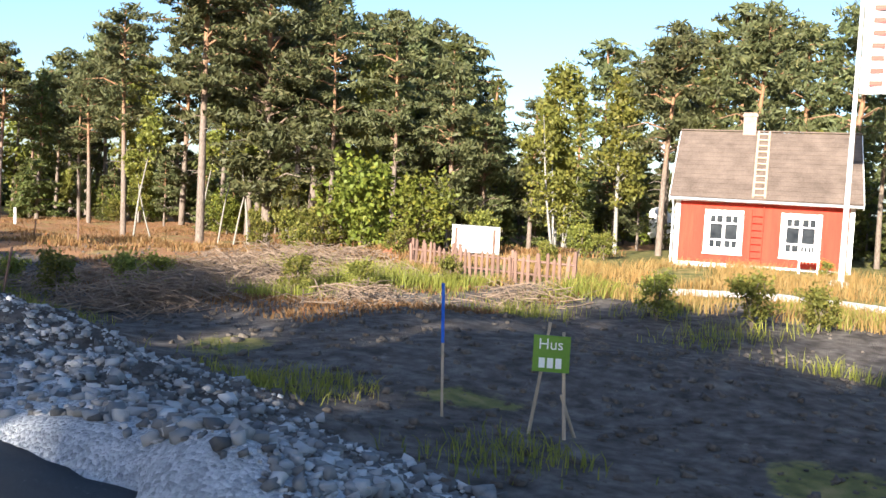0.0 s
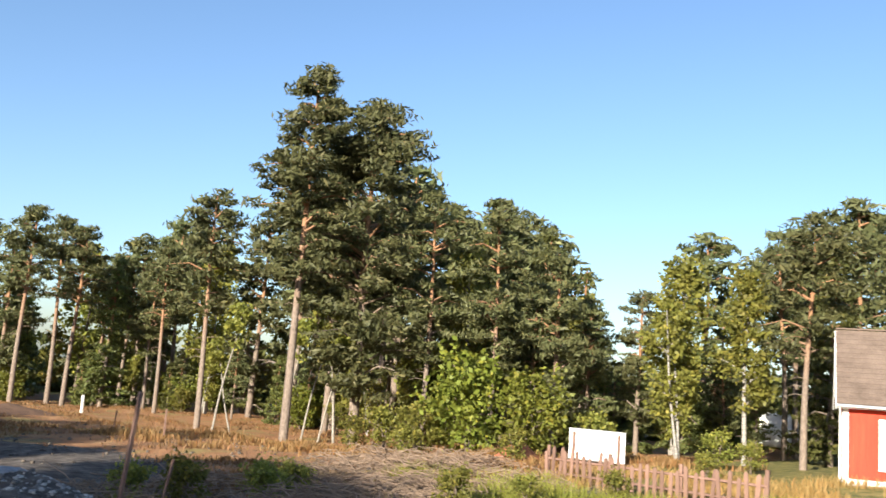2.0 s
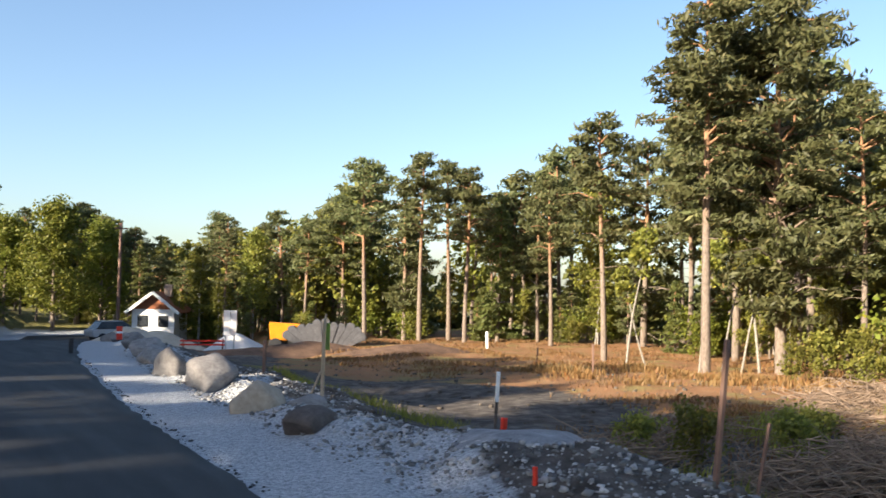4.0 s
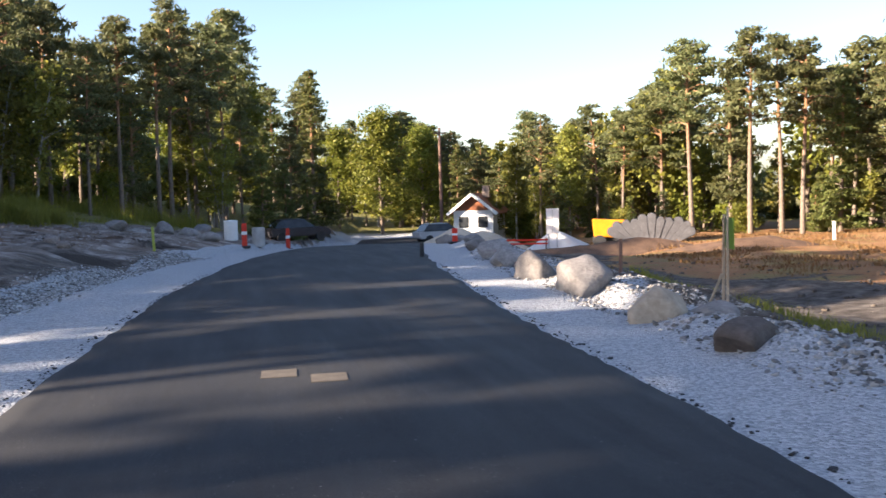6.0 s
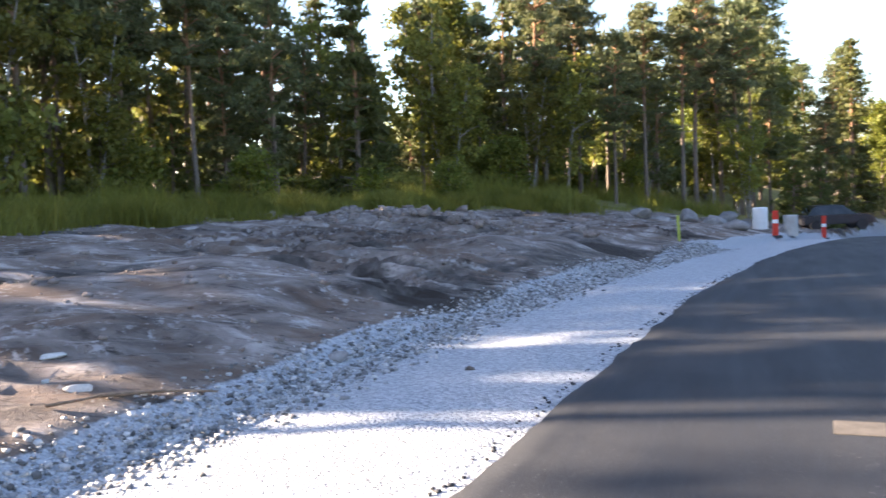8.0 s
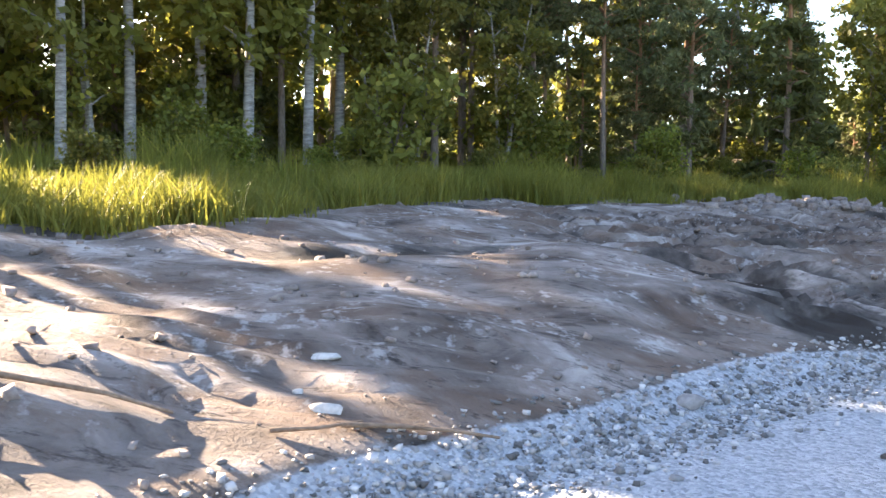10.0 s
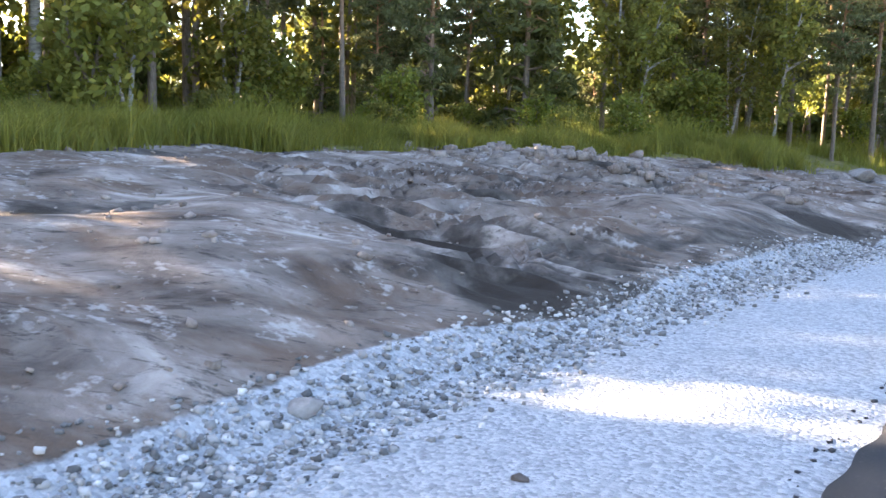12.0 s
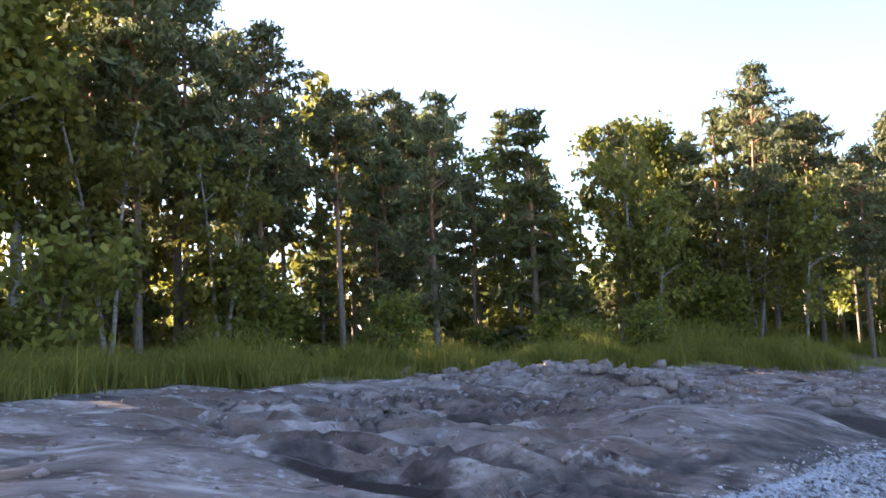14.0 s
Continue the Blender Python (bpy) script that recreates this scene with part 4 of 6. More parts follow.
def lump(seed, size, squash=(1, 1, 0.75), rough=0.28, detail=3):
    """A boulder: an icosphere pushed in and out, with flattened facets."""
    bm = bmesh.new()
    bmesh.ops.create_icosphere(bm, subdivisions=detail, radius=1)
    o = Vector((seed * 3.7, seed * 1.3, seed * 2.1))
    r = random.Random(seed)
    planes = [(Vector((r.uniform(-1, 1), r.uniform(-1, 1), r.uniform(-0.6, 1))).normalized(), r.uniform(0.5, 0.82)) for _ in range(16)]
    for v in bm.verts:
        p = v.co.normalized()
        d = 1 + rough * noise.noise(p * 1.3 + o) + rough * 0.5 * noise.noise(p * 3.1 + o) + rough * 0.18 * noise.noise(p * 8 + o)
        q = p * d
        for nrm, lim in planes:
            k = q.dot(nrm)
            if k > lim:
                q -= nrm * (k - lim) * 0.95
        v.co = Vector((q.x * squash[0], q.y * squash[1], q.z * squash[2])) * size
    return bm


def boulder(seed, x, y, size, mat, label, squash=(1, 1, 0.75), sink=0.35, turn=0.0, rough=0.28, name="boulder"):
    bm = lump(seed, size, squash, rough)
    ob = part(name, bm, mat, None, label, pose(x, y, height(x, y) + size * squash[2] * (1 - 2 * sink) * 0.75, 0, 0, turn))
    smooth(ob.data)
    return tagged(ob, label, name.replace("_", " "), "boulders" if name == "boulder" else "")


def heap(name, x, y, rx, ry, h, mat, label, seed=1):
    """A loose heap: a noisy cone that sinks into the ground."""
    r = np.random.RandomState(seed)
    k, rings = 40, 14
    a = np.linspace(0, 2 * np.pi, k, endpoint=False)
    rr = np.linspace(0, 1.0, rings)
    wob = 1 + 0.12 * np.sin(a * 2 + r.uniform(0, 6)) + 0.08 * np.sin(a * 5 + r.uniform(0, 6))
    gx = x + rr[:, None] * rx * (np.cos(a) * wob)[None]
    gy = y + rr[:, None] * ry * (np.sin(a) * wob)[None]
    prof = np.clip(1 - rr, 0, 1) ** 1.05 * (1 - 0.18 * np.exp(-(rr / 0.12) ** 2))
    gz = ground_height(gx, gy) - 0.06 + h * prof[:, None] * (1 + 0.06 * wavy(gx * 3, gy * 3, W_MID))
    v = np.stack([gx, gy, gz], -1).reshape(-1, 3) - [x, y, 0]
    i = (np.arange(rings - 1)[:, None] * k + np.arange(k)[None])
    j = (np.arange(rings - 1)[:, None] * k + (np.arange(k)[None] + 1) % k)
    f = np.stack([i, j, j + k, i + k], -1).reshape(-1, 4)
    me = smooth(np_mesh(name, v, f))
    ob = part(name, me, mat, None, label, (x, y, 0))
    return tagged(ob, label, name.replace("_", " "))


# ---- red cottage ----
def red_cottage():
    L, D, EAVE, RIDGE = 5.75, 4.7, 2.62, 4.74
    z0 = -0.42
    ang = math.degrees(math.atan2(-0.973, 0.23))
    # local x runs along the front, local y points out of the back
    ob = thing("cottage", pose(31.05, 10.32, z0, 0, 0, ang), "small red wooden cottage with white trim and a worn roof", "house")

    def p(name, bm, mat, parent=None, label=""):
        return part(name, bm, mat, parent or ob, label)
    t = 0.16
    openings = ((1.10, 2.16, 0.58, 1.86), (3.60, 4.66, 0.58, 1.86))
    bm = bmesh.new()
    xs = [0.0]
    for a, b, lo, hi in openings:
        box(bm, (a - xs[-1], t, EAVE), ((a + xs[-1]) / 2, t / 2, EAVE / 2))
        box(bm, (b - a, t, lo), ((a + b) / 2, t / 2, lo / 2))
        box(bm, (b - a, t, EAVE - hi), ((a + b) / 2, t / 2, (EAVE + hi) / 2))
        xs.append(b)
    box(bm, (L - xs[-1], t, EAVE), ((L + xs[-1]) / 2, t / 2, EAVE / 2))
    p("front_wall", bm, RED)
    # vertical cover strips on the boarding
    k = 0.12
    while k < L - 0.05:
        spans = [(0.02, EAVE - 0.02)]
        for a, b, lo, hi in openings:
            if a - 0.12 < k < b + 0.12:
                spans = [(0.02, lo - 0.13), (hi + 0.13, EAVE - 0.02)]
        for lo, hi in spans:
            if hi - lo > 0.05:
                p("cover_strip", box(bmesh.new(), (0.045, 0.02, hi - lo), (k, -0.008, (hi + lo) / 2)), RED)
        k += 0.185
    for sx, nm in ((t / 2, "gable_wall"), (L - t / 2, "gable_wall")):
        bm = bmesh.new()
        prof = [(t, 0), (D, 0), (D, EAVE), (D / 2, RIDGE - 0.1), (t, EAVE + 0.12)]
        vs = [[bm.verts.new((sx + s * t / 2, y, z)) for y, z in prof] for s in (-1, 1)]
        bm.faces.new(vs[0][::-1])
        bm.faces.new(vs[1])
        for i in range(len(prof)):
            j = (i + 1) % len(prof)
            bm.faces.new((vs[0][i], vs[0][j], vs[1][j], vs[1][i]))
        bmesh.ops.recalc_face_normals(bm, faces=bm.faces)
        p(nm, bm, RED)
    bm = bmesh.new()
    box(bm, (L - 2 * t, t, EAVE), (L / 2, D - t / 2, EAVE / 2))
    p("back_wall", bm, RED)
    bm = bmesh.new()
    box(bm, (L + 0.06, D + 0.06, 0.75), (L / 2, D / 2, -0.375), 0.02)
    p("foundation", bm, CONCRETE, None, "pale stone foundation")
    # roof: two slabs, with courses of shingles as low steps
    over, thick = 0.22, 0.10
    slope = math.atan2(RIDGE - EAVE, D / 2)
    run = (D / 2 + 0.38) / math.cos(slope)
    for s in (1, -1):
        bm = bmesh.new()
        rot = Matrix.Rotation(slope * s, 4, 'X')
        cy = D / 2 - s * (run / 2) * math.cos(slope)
        cz = RIDGE + 0.06 - (run / 2) * math.sin(slope)
        box(bm, (L + 2 * over, run, thick), (L / 2, cy, cz), 0, rot)
        slab = p("roof", bm, ROOF, None, "weathered brown shingle roof")
        courses = 15
        for c in range(courses):
            q = (c + 0.5) / courses
            yy = D / 2 - s * run * q * math.cos(slope)
            zz = RIDGE + 0.06 - run * q * math.sin(slope)
            off = Vector((0, -math.sin(slope) * s, math.cos(slope))) * (thick / 2 + 0.012)
            tip = Matrix.Rotation((slope + 0.0) * s - 0.05 * s, 4, 'X')
            p("shingle_course", box(bmesh.new(), (L + 2 * over + 0.01, run / courses * 1.02, 0.028), (L / 2, yy + off.y, zz + off.z), 0, tip), ROOF, slab)
    bm = bmesh.new()
    box(bm, (L + 2 * over, 0.22, 0.05), (L / 2, D / 2, RIDGE + 0.16), 0.01)
    p("ridge_cap", bm, ROOF)
    # white barge boards, corner boards, eaves board
    for gx in (-over - 0.015, L + over + 0.015):
        for s in (1, -1):
            bm = bmesh.new()
            rot = Matrix.Rotation(slope * s, 4, 'X')
            cy = D / 2 - s * (run / 2) * math.cos(slope)
            cz = RIDGE + 0.0 - (run / 2) * math.sin(slope)
            box(bm, (0.03, run, 0.24), (gx, cy, cz), 0.004, rot)
            p("barge_board", bm, WHITE, None, "white barge board")
    for cx in (0.06, L - 0.06):
        bm = bmesh.new()
        box(bm, (0.15, 0.03, EAVE + 0.02), (cx, -0.022, EAVE / 2), 0.004)
        p("corner_board", bm, WHITE, None, "white corner board")
    bm = bmesh.new()
    box(bm, (0.03, 0.15, EAVE), (-0.018, 0.07, EAVE / 2), 0.004)
    p("corner_board", bm, WHITE)
    bm = bmesh.new()
    box(bm, (L + 2 * over, 0.04, 0.10), (L / 2, -0.34, EAVE - 0.33), 0.004)
    p("eaves_board", bm, WHITE)
    bm = bmesh.new()
    box(bm, (L, 0.03, 0.14), (L / 2, -0.02, 0.05), 0.004)
    p("base_board", bm, WHITE)
    bm = bmesh.new()
    box(bm, (L + 2 * over, 0.34, 0.02), (L / 2, -0.17, EAVE - 0.30))
    p("soffit", bm, WHITE)
    bm = bmesh.new()
    rod(bm, (-over, -0.41, EAVE - 0.30), (L + over, -0.41, EAVE - 0.33), 0.055, 0.055, 10)
    p("gutter", bm, METAL)
    bm = bmesh.new()
    rod(bm, (-0.12, -0.40, EAVE - 0.34), (-0.10, -0.09, EAVE - 0.62), 0.035, 0.035)
    rod(bm, (-0.10, -0.09, EAVE - 0.60), (-0.10, -0.09, 0.05), 0.035, 0.035)
    p("downpipe", bm, WHITE)
    for a, b, lo, hi in openings:
        w = p("window", box(bmesh.new(), (b - a - 0.02, 0.03, hi - lo - 0.02), ((a + b) / 2, 0.10, (lo + hi) / 2)), GLASS, None, "dark window glass in white frame")
        bm = bmesh.new()
        for x in (a - 0.05, b + 0.05):
            box(bm, (0.13, 0.05, hi - lo + 0.24), (x, -0.025, (lo + hi) / 2), 0.005)
        for z in (lo - 0.05, hi + 0.05):
            box(bm, (b - a + 0.23, 0.055, 0.13), ((a + b) / 2, -0.026, z), 0.005)
        p("window_trim", bm, WHITE, w)
        bm = bmesh.new()
        mid = (a + b) / 2
        for x, wd in ((a + 0.04, 0.08), (mid, 0.10), (b - 0.04, 0.08)):
            box(bm, (wd, 0.05, hi - lo), (x, 0.07, (lo + hi) / 2))
        for z, hd in ((lo + 0.05, 0.10), (hi - 0.04, 0.08)):
            box(bm, (b - a, 0.046, hd), (mid, 0.07, z))
        p("window_frame", bm, WHITE, w)
        for half in (-1, 1):
            cx = mid + half * (b - a) / 4
            for z in (lo + 0.36, hi - 0.34):
                p("glazing_bar", box(bmesh.new(), ((b - a) / 2 - 0.1, 0.03, 0.05), (cx, 0.068, z)), WHITE, w)
            for z0_, z1_ in ((lo + 0.08, lo + 0.36), (hi - 0.34, hi - 0.06)):
                p("glazing_bar", box(bmesh.new(), (0.045, 0.028, z1_ - z0_), (cx, 0.068, (z0_ + z1_) / 2)), WHITE, w)
        bm = bmesh.new()
        box(bm, (b - a + 0.28, 0.10, 0.04), (mid, -0.05, lo - 0.13), 0.005)
        p("window_sill", bm, WHITE, w)
        for half in (-1, 1):
            p("curtain", box(bmesh.new(), (0.10, 0.01, 0.8), (mid + half * 0.44, 0.13, lo + 0.72)), WHITE, w, "white curtain")
    # chimney
    bm = bmesh.new()
    box(bm, (0.46, 0.44, 1.15), (2.2, D / 2 + 0.05, RIDGE + 0.18), 0.01)
    box(bm, (0.54, 0.52, 0.10), (2.2, D / 2 + 0.05, RIDGE + 0.72), 0.01)
    box(bm, (0.48, 0.46, 0.05), (2.2, D / 2 + 0.05, RIDGE + 0.80), 0.01)
    ch = p("chimney", bm, BRICK, None, "pale plastered brick chimney")
    # roof ladder and the ladder below it
    bm = bmesh.new()
    n_ = Vector((0, -math.sin(slope), math.cos(slope)))
    top_ = Vector((2.72, D / 2, RIDGE + 0.06)) + n_ * 0.12
    dn = Vector((0, -math.cos(slope), -math.sin(slope)))
    for s in (-0.19, 0.19):
        rod(bm, top_ + Vector((s, 0, 0)), top_ + Vector((s, 0, 0)) + dn * (run - 0.05), 0.045, 0.045, 6)
    for i in range(11):
        q = top_ + dn * (0.15 + i * (run - 0.3) / 10)
        rod(bm, q + Vector((-0.19, 0, 0)), q + Vector((0.19, 0, 0)), 0.034, 0.034, 6)
    p("roof_ladder", bm, PALE_WOOD, None, "pale wooden roof ladder")
    bm = bmesh.new()
    for s in (-0.19, 0.19):
        rod(bm, (2.72 + s, -0.09, 0.0), (2.72 + s, -0.09, EAVE - 0.32), 0.022, 0.022, 6)
    for i in range(8):
        rod(bm, (2.53, -0.09, 0.15 + i * 0.24), (2.91, -0.09, 0.15 + i * 0.24), 0.018, 0.018, 6)
    p("wall_ladder", bm, RED, None, "red ladder against the wall")
    return ob


cottage = red_cottage()


# ---- by the cottage ----
def picket_fence():
    (x0, y0), (x1, y1) = (24.3, 16.9), (22.3, 10.1)
    n = 30
    ob = thing("picket_fence", (x0, y0, 0), "weathered brown picket fence with uneven boards", "fence")
    r = random.Random(3)
    ang = math.atan2(y1 - y0, x1 - x0)
    meshes = []
    for k in range(5):
        bm = bmesh.new()
        h, w = 0.80 + 0.05 * k, 0.105 + 0.01 * (k % 3)
        pts = [(-w / 2, 0), (w / 2, 0), (w / 2, h - 0.06), (0, h), (-w / 2, h - 0.06)]
        vs = [[bm.verts.new((x, s * 0.012, z)) for x, z in pts] for s in (-1, 1)]
        bm.faces.new(vs[0])
        bm.faces.new(vs[1][::-1])
        for i in range(5):
            bm.faces.new((vs[0][i], vs[1][i], vs[1][(i + 1) % 5], vs[0][(i + 1) % 5]))
        bmesh.ops.recalc_face_normals(bm, faces=bm.faces)
        me = bpy.data.meshes.new("picket")
        bm.to_mesh(me)
        bm.free()
        me.materials.append(GREY_WOOD)
        meshes.append(me)
    for i in range(n):
        f = i / (n - 1)
        x, y = x0 + (x1 - x0) * f, y0 + (y1 - y0) * f
        part("picket", meshes[r.randrange(5)], None, ob, "", pose(x - x0, y - y0, height(x, y) - 0.03, r.uniform(-5, 5), r.uniform(-4, 4), math.degrees(ang)))
    for z in (0.22, 0.60):
        bm = bmesh.new()
        rod(bm, (0.04, 0, height(x0, y0) + z), (x1 - x0 + 0.04, y1 - y0, height(x1, y1) + z), 0.035, 0.035, 6)
        part("rail", bm, GREY_WOOD, ob)
    for f in (0.0, 0.33, 0.66, 1.0):
        bm = bmesh.new()
        x, y = x0 + (x1 - x0) * f, y0 + (y1 - y0) * f
        box(bm, (0.09, 0.09, 1.05), (x - x0 + 0.08, y - y0, height(x, y) + 0.45), 0.006)
        part("post", bm, GREY_WOOD, ob)


picket_fence()


def white_board():
    x, y = 32.2, 19.2
    z = height(x, y)
    ob = thing("notice_board", pose(x, y, z, 0, 0, 93), "large blank white board on posts beside the bushes", "board")
    base = -0.72 - z
    bm = bmesh.new()
    box(bm, (2.25, 0.05, 1.06), (0, 0, base + 0.50), 0.01)
    part("panel", bm, WHITE, ob)
    for s in (-0.9, 0.9):
        bm = bmesh.new()
        box(bm, (0.09, 0.09, 1.6), (s, 0.07, base + 0.15), 0.008)
        part("post", bm, GREY_WOOD, ob)
    bm = bmesh.new()
    for zz in (-0.05, 1.05):
        box(bm, (2.29, 0.07, 0.05), (0, 0, base + zz), 0.004)
    part("frame", bm, METAL, ob)


white_board()
heap("soil_heap", 30.6, 21.6, 1.6, 1.2, 0.9, RUSTY_WOOD, "low heap of reddish soil beside the white board", 4)


def flagpole():
    x, y = 28.4, 4.35
    z = height(x, y)
    ob = thing("flagpole", (x, y, z), "white flagpole with a long white banner and red marks", "flagpole")
    bm = bmesh.new()
    rod(bm, (0, 0, 0), (0, 0, 9.6), 0.085, 0.045, 14)
    part("pole", bm, WHITE, ob)
    bm = bmesh.new()
    bmesh.ops.create_uvsphere(bm, u_segments=12, v_segments=8, radius=0.09, matrix=Matrix.Translation((0, 0, 9.66)))
    part("finial", bm, METAL, ob)
    d = Vector((0.25, -0.968, 0)).normalized()
    bm = bmesh.new()
    cols, rows_ = 8, 14
    grid = [[bm.verts.new(d * (0.08 + 1.0 * i / cols) + Vector((0.05 * math.sin(i * 0.9 + j * 0.4), 0, 5.65 + 3.7 * j / rows_))) for i in range(cols + 1)] for j in range(rows_ + 1)]
    for j in range(rows_):
        for i in range(cols):
            bm.faces.new((grid[j][i], grid[j][i + 1], grid[j + 1][i + 1], grid[j + 1][i]))
    bmesh.ops.solidify(bm, geom=bm.faces[:], thickness=0.012)
    ban = part("banner", bm, WHITE, ob, "white cloth banner")
    bm = bmesh.new()
    for j in range(9):
        box(bm, (0.02, 0.34, 0.13), tuple(d * 0.52 + Vector((-0.07, 0, 5.95 + 0.36 * j))), 0, Matrix.Rotation(0.25, 4, 'Z'))
    part("red_bars", bm, ORANGE_RED, ban)
    bm = lump(9, 0.42, (1, 1, 0.5))
    for v in bm.verts:
        v.co.z += 0.05
    part("stone_foot", bm, PALE_STONE, ob, "whitewashed stone foot")


flagpole()


def garden_bench():
    x, y = 31.55, 5.9
    ob = thing("garden_chair", pose(x, y, height(x, y), 0, 0, -77), "white lattice garden chair against the cottage wall", "chair")
    for i in range(6):
        bm = bmesh.new()
        box(bm, (0.04, 0.02, 0.62), (-0.28 + i * 0.112, 0, 0.62), 0.003)
        part("back_slat", bm, WHITE, ob)
    for z in (0.45, 0.68, 0.90):
        bm = bmesh.new()
        box(bm, (0.66, 0.025, 0.045), (0, -0.012, z), 0.003)
        part("back_rail", bm, WHITE, ob)
    bm = bmesh.new()
    box(bm, (0.66, 0.48, 0.04), (0, -0.25, 0.42), 0.005)
    part("seat", bm, WHITE, ob)
    for sx in (-0.29, 0.29):
        for sy in (-0.02, -0.46):
            bm = bmesh.new()
            box(bm, (0.05, 0.05, 0.42), (sx, sy, 0.2), 0.004)
            part("leg", bm, WHITE, ob)


garden_bench()


def garden_path():
    pts = [(23.6, 8.6), (24.5, 6.7), (25.0, 3.4), (25.6, -1.5), (27.5, -8)]
    v, f = [], []
    for k in range(41):
        q = k / 40 * (len(pts) - 1)
        i = min(int(q), len(pts) - 2)
        a, b = Vector(pts[i]), Vector(pts[i + 1])
        c, d = a.lerp(b, q - i), (b - a).normalized()
        nrm = Vector((d.y, -d.x))
        for s in (-0.55, 0.0, 0.55):
            p_ = c + nrm * (s + 0.08 * math.sin(k * 0.9 + s))
            v.append((p_.x, p_.y, height(p_.x, p_.y) + 0.035 - 0.02 * abs(s)))
    for k in range(40):
        for s in range(2):
            i = k * 3 + s
            f.append((i, i + 1, i + 4, i + 3))
    me = smooth(np_mesh("garden_path", v, f))
    me.materials.append(PALE_SAND)
    tagged(new("garden_path", me), "pale gravel garden path before the cottage", "path", kind="structure")


garden_path()


def caravan():
    x, y = 54.0, 18.6
    z = height(x, y)
    ob = thing("caravan", pose(x, y, z, 0, 0, 15), "white caravan parked among the birches", "caravan")
    bm = bmesh.new()
    prof = [(-1.6, 0.45), (-1.75, 1.2), (-1.35, 2.2), (1.3, 2.3), (1.7, 1.9), (1.7, 0.45)]
    vs = [[bm.verts.new((x_, s * 1.0, z_)) for x_, z_ in prof] for s in (-1, 1)]
    bm.faces.new(vs[0])
    bm.faces.new(vs[1][::-1])
    for i in range(6):
        bm.faces.new((vs[0][i], vs[1][i], vs[1][(i + 1) % 6], vs[0][(i + 1) % 6]))
    bmesh.ops.recalc_face_normals(bm, faces=bm.faces)
    bmesh.ops.bevel(bm, geom=bm.edges[:], offset=0.12, segments=2, affect='EDGES')
    part("body", bm, WHITE, ob)
    bm = bmesh.new()
    box(bm, (1.0, 0.02, 0.55), (0.0, -1.01, 1.55), 0.005)
    part("window", bm, GLASS, ob)
    for s in (-1, 1):
        bm = bmesh.new()
        rod(bm, (0.1, s * 0.95, 0.32), (0.1, s * 0.75, 0.32), 0.32, 0.32, 16)
        part("wheel", bm, DARK, ob)


caravan()


# ---- stakes and signs along the plots ----
def stake(x, y, h, mat, label, tip=None, lean=(0, 0), w=0.045, name="stake", tip_from=0.6):
    z = height(x, y)
    ob = thing(name, pose(x, y, z - 0.05, lean[0], lean[1], x * 37 % 90), label, "stake", "plot stakes")
    bm = bmesh.new()
    cut = h * tip_from if tip else h
    box(bm, (w, w, cut + 0.05), (0, 0, (cut + 0.05) / 2), 0.005)
    part("shaft", bm, mat, ob)
    if tip:
        bm = bmesh.new()
        box(bm, (w + 0.006, w + 0.006, h - cut), (0, 0, 0.05 + (h + cut) / 2), 0.005)
        part("painted_top", bm, tip, ob)
    return ob


stake(8.25, 5.15, 1.5, PALE_WOOD, "thin wooden plot stake with a blue painted top", BLUE, (-2, 4), 0.03, tip_from=0.55)
stake(7.1, 16.3, 0.95, DARK_STONE, "white-topped dark marker post in the dug ground", WHITE, (0, -6), 0.032, tip_from=0.62)
stake(7.4, 16.55, 0.42, ORANGE_RED, "short red marker peg in the dug ground", None, (4, 2), 0.06)
stake(5.43, 13.35, 0.15, ORANGE_RED, "short red marker peg in the gravel", None, (0, -3), 0.035)
stake(7.2, 13.0, 1.35, GREY_WOOD, "weathered wooden plot stake beside the brushwood", None, (3, -3), 0.045)
stake(7.75, 13.0, 0.75, GREY_WOOD, "short grey stake beside the brushwood", None, (8, 4), 0.03)
stake(21.3, 30.5, 1.15, GREY_WOOD, "grey wooden stake on the heath", None, (0, 2), 0.06)
stake(8.65, 27.9, 0.75, GREY_WOOD, "grey wooden stake behind the boulders", None, (0, 2), 0.07)
stake(31.38, 51.1, 1.0, WHITE, "white marker post on the heath", None, (0, 3), 0.12)
stake(-2.0, 38.0, 0.75, LIME, "yellow-green stake at the gravel's edge", None, (0, -2), 0.07)
stake(5.13, 32.5, 0.45, DARK, "short black post at the road's edge", None, (0, 0), 0.09)
stake(22.0, 34.5, 0.9, GREY_WOOD, "thin grey stake on the heath", None, (3, 3), 0.04)


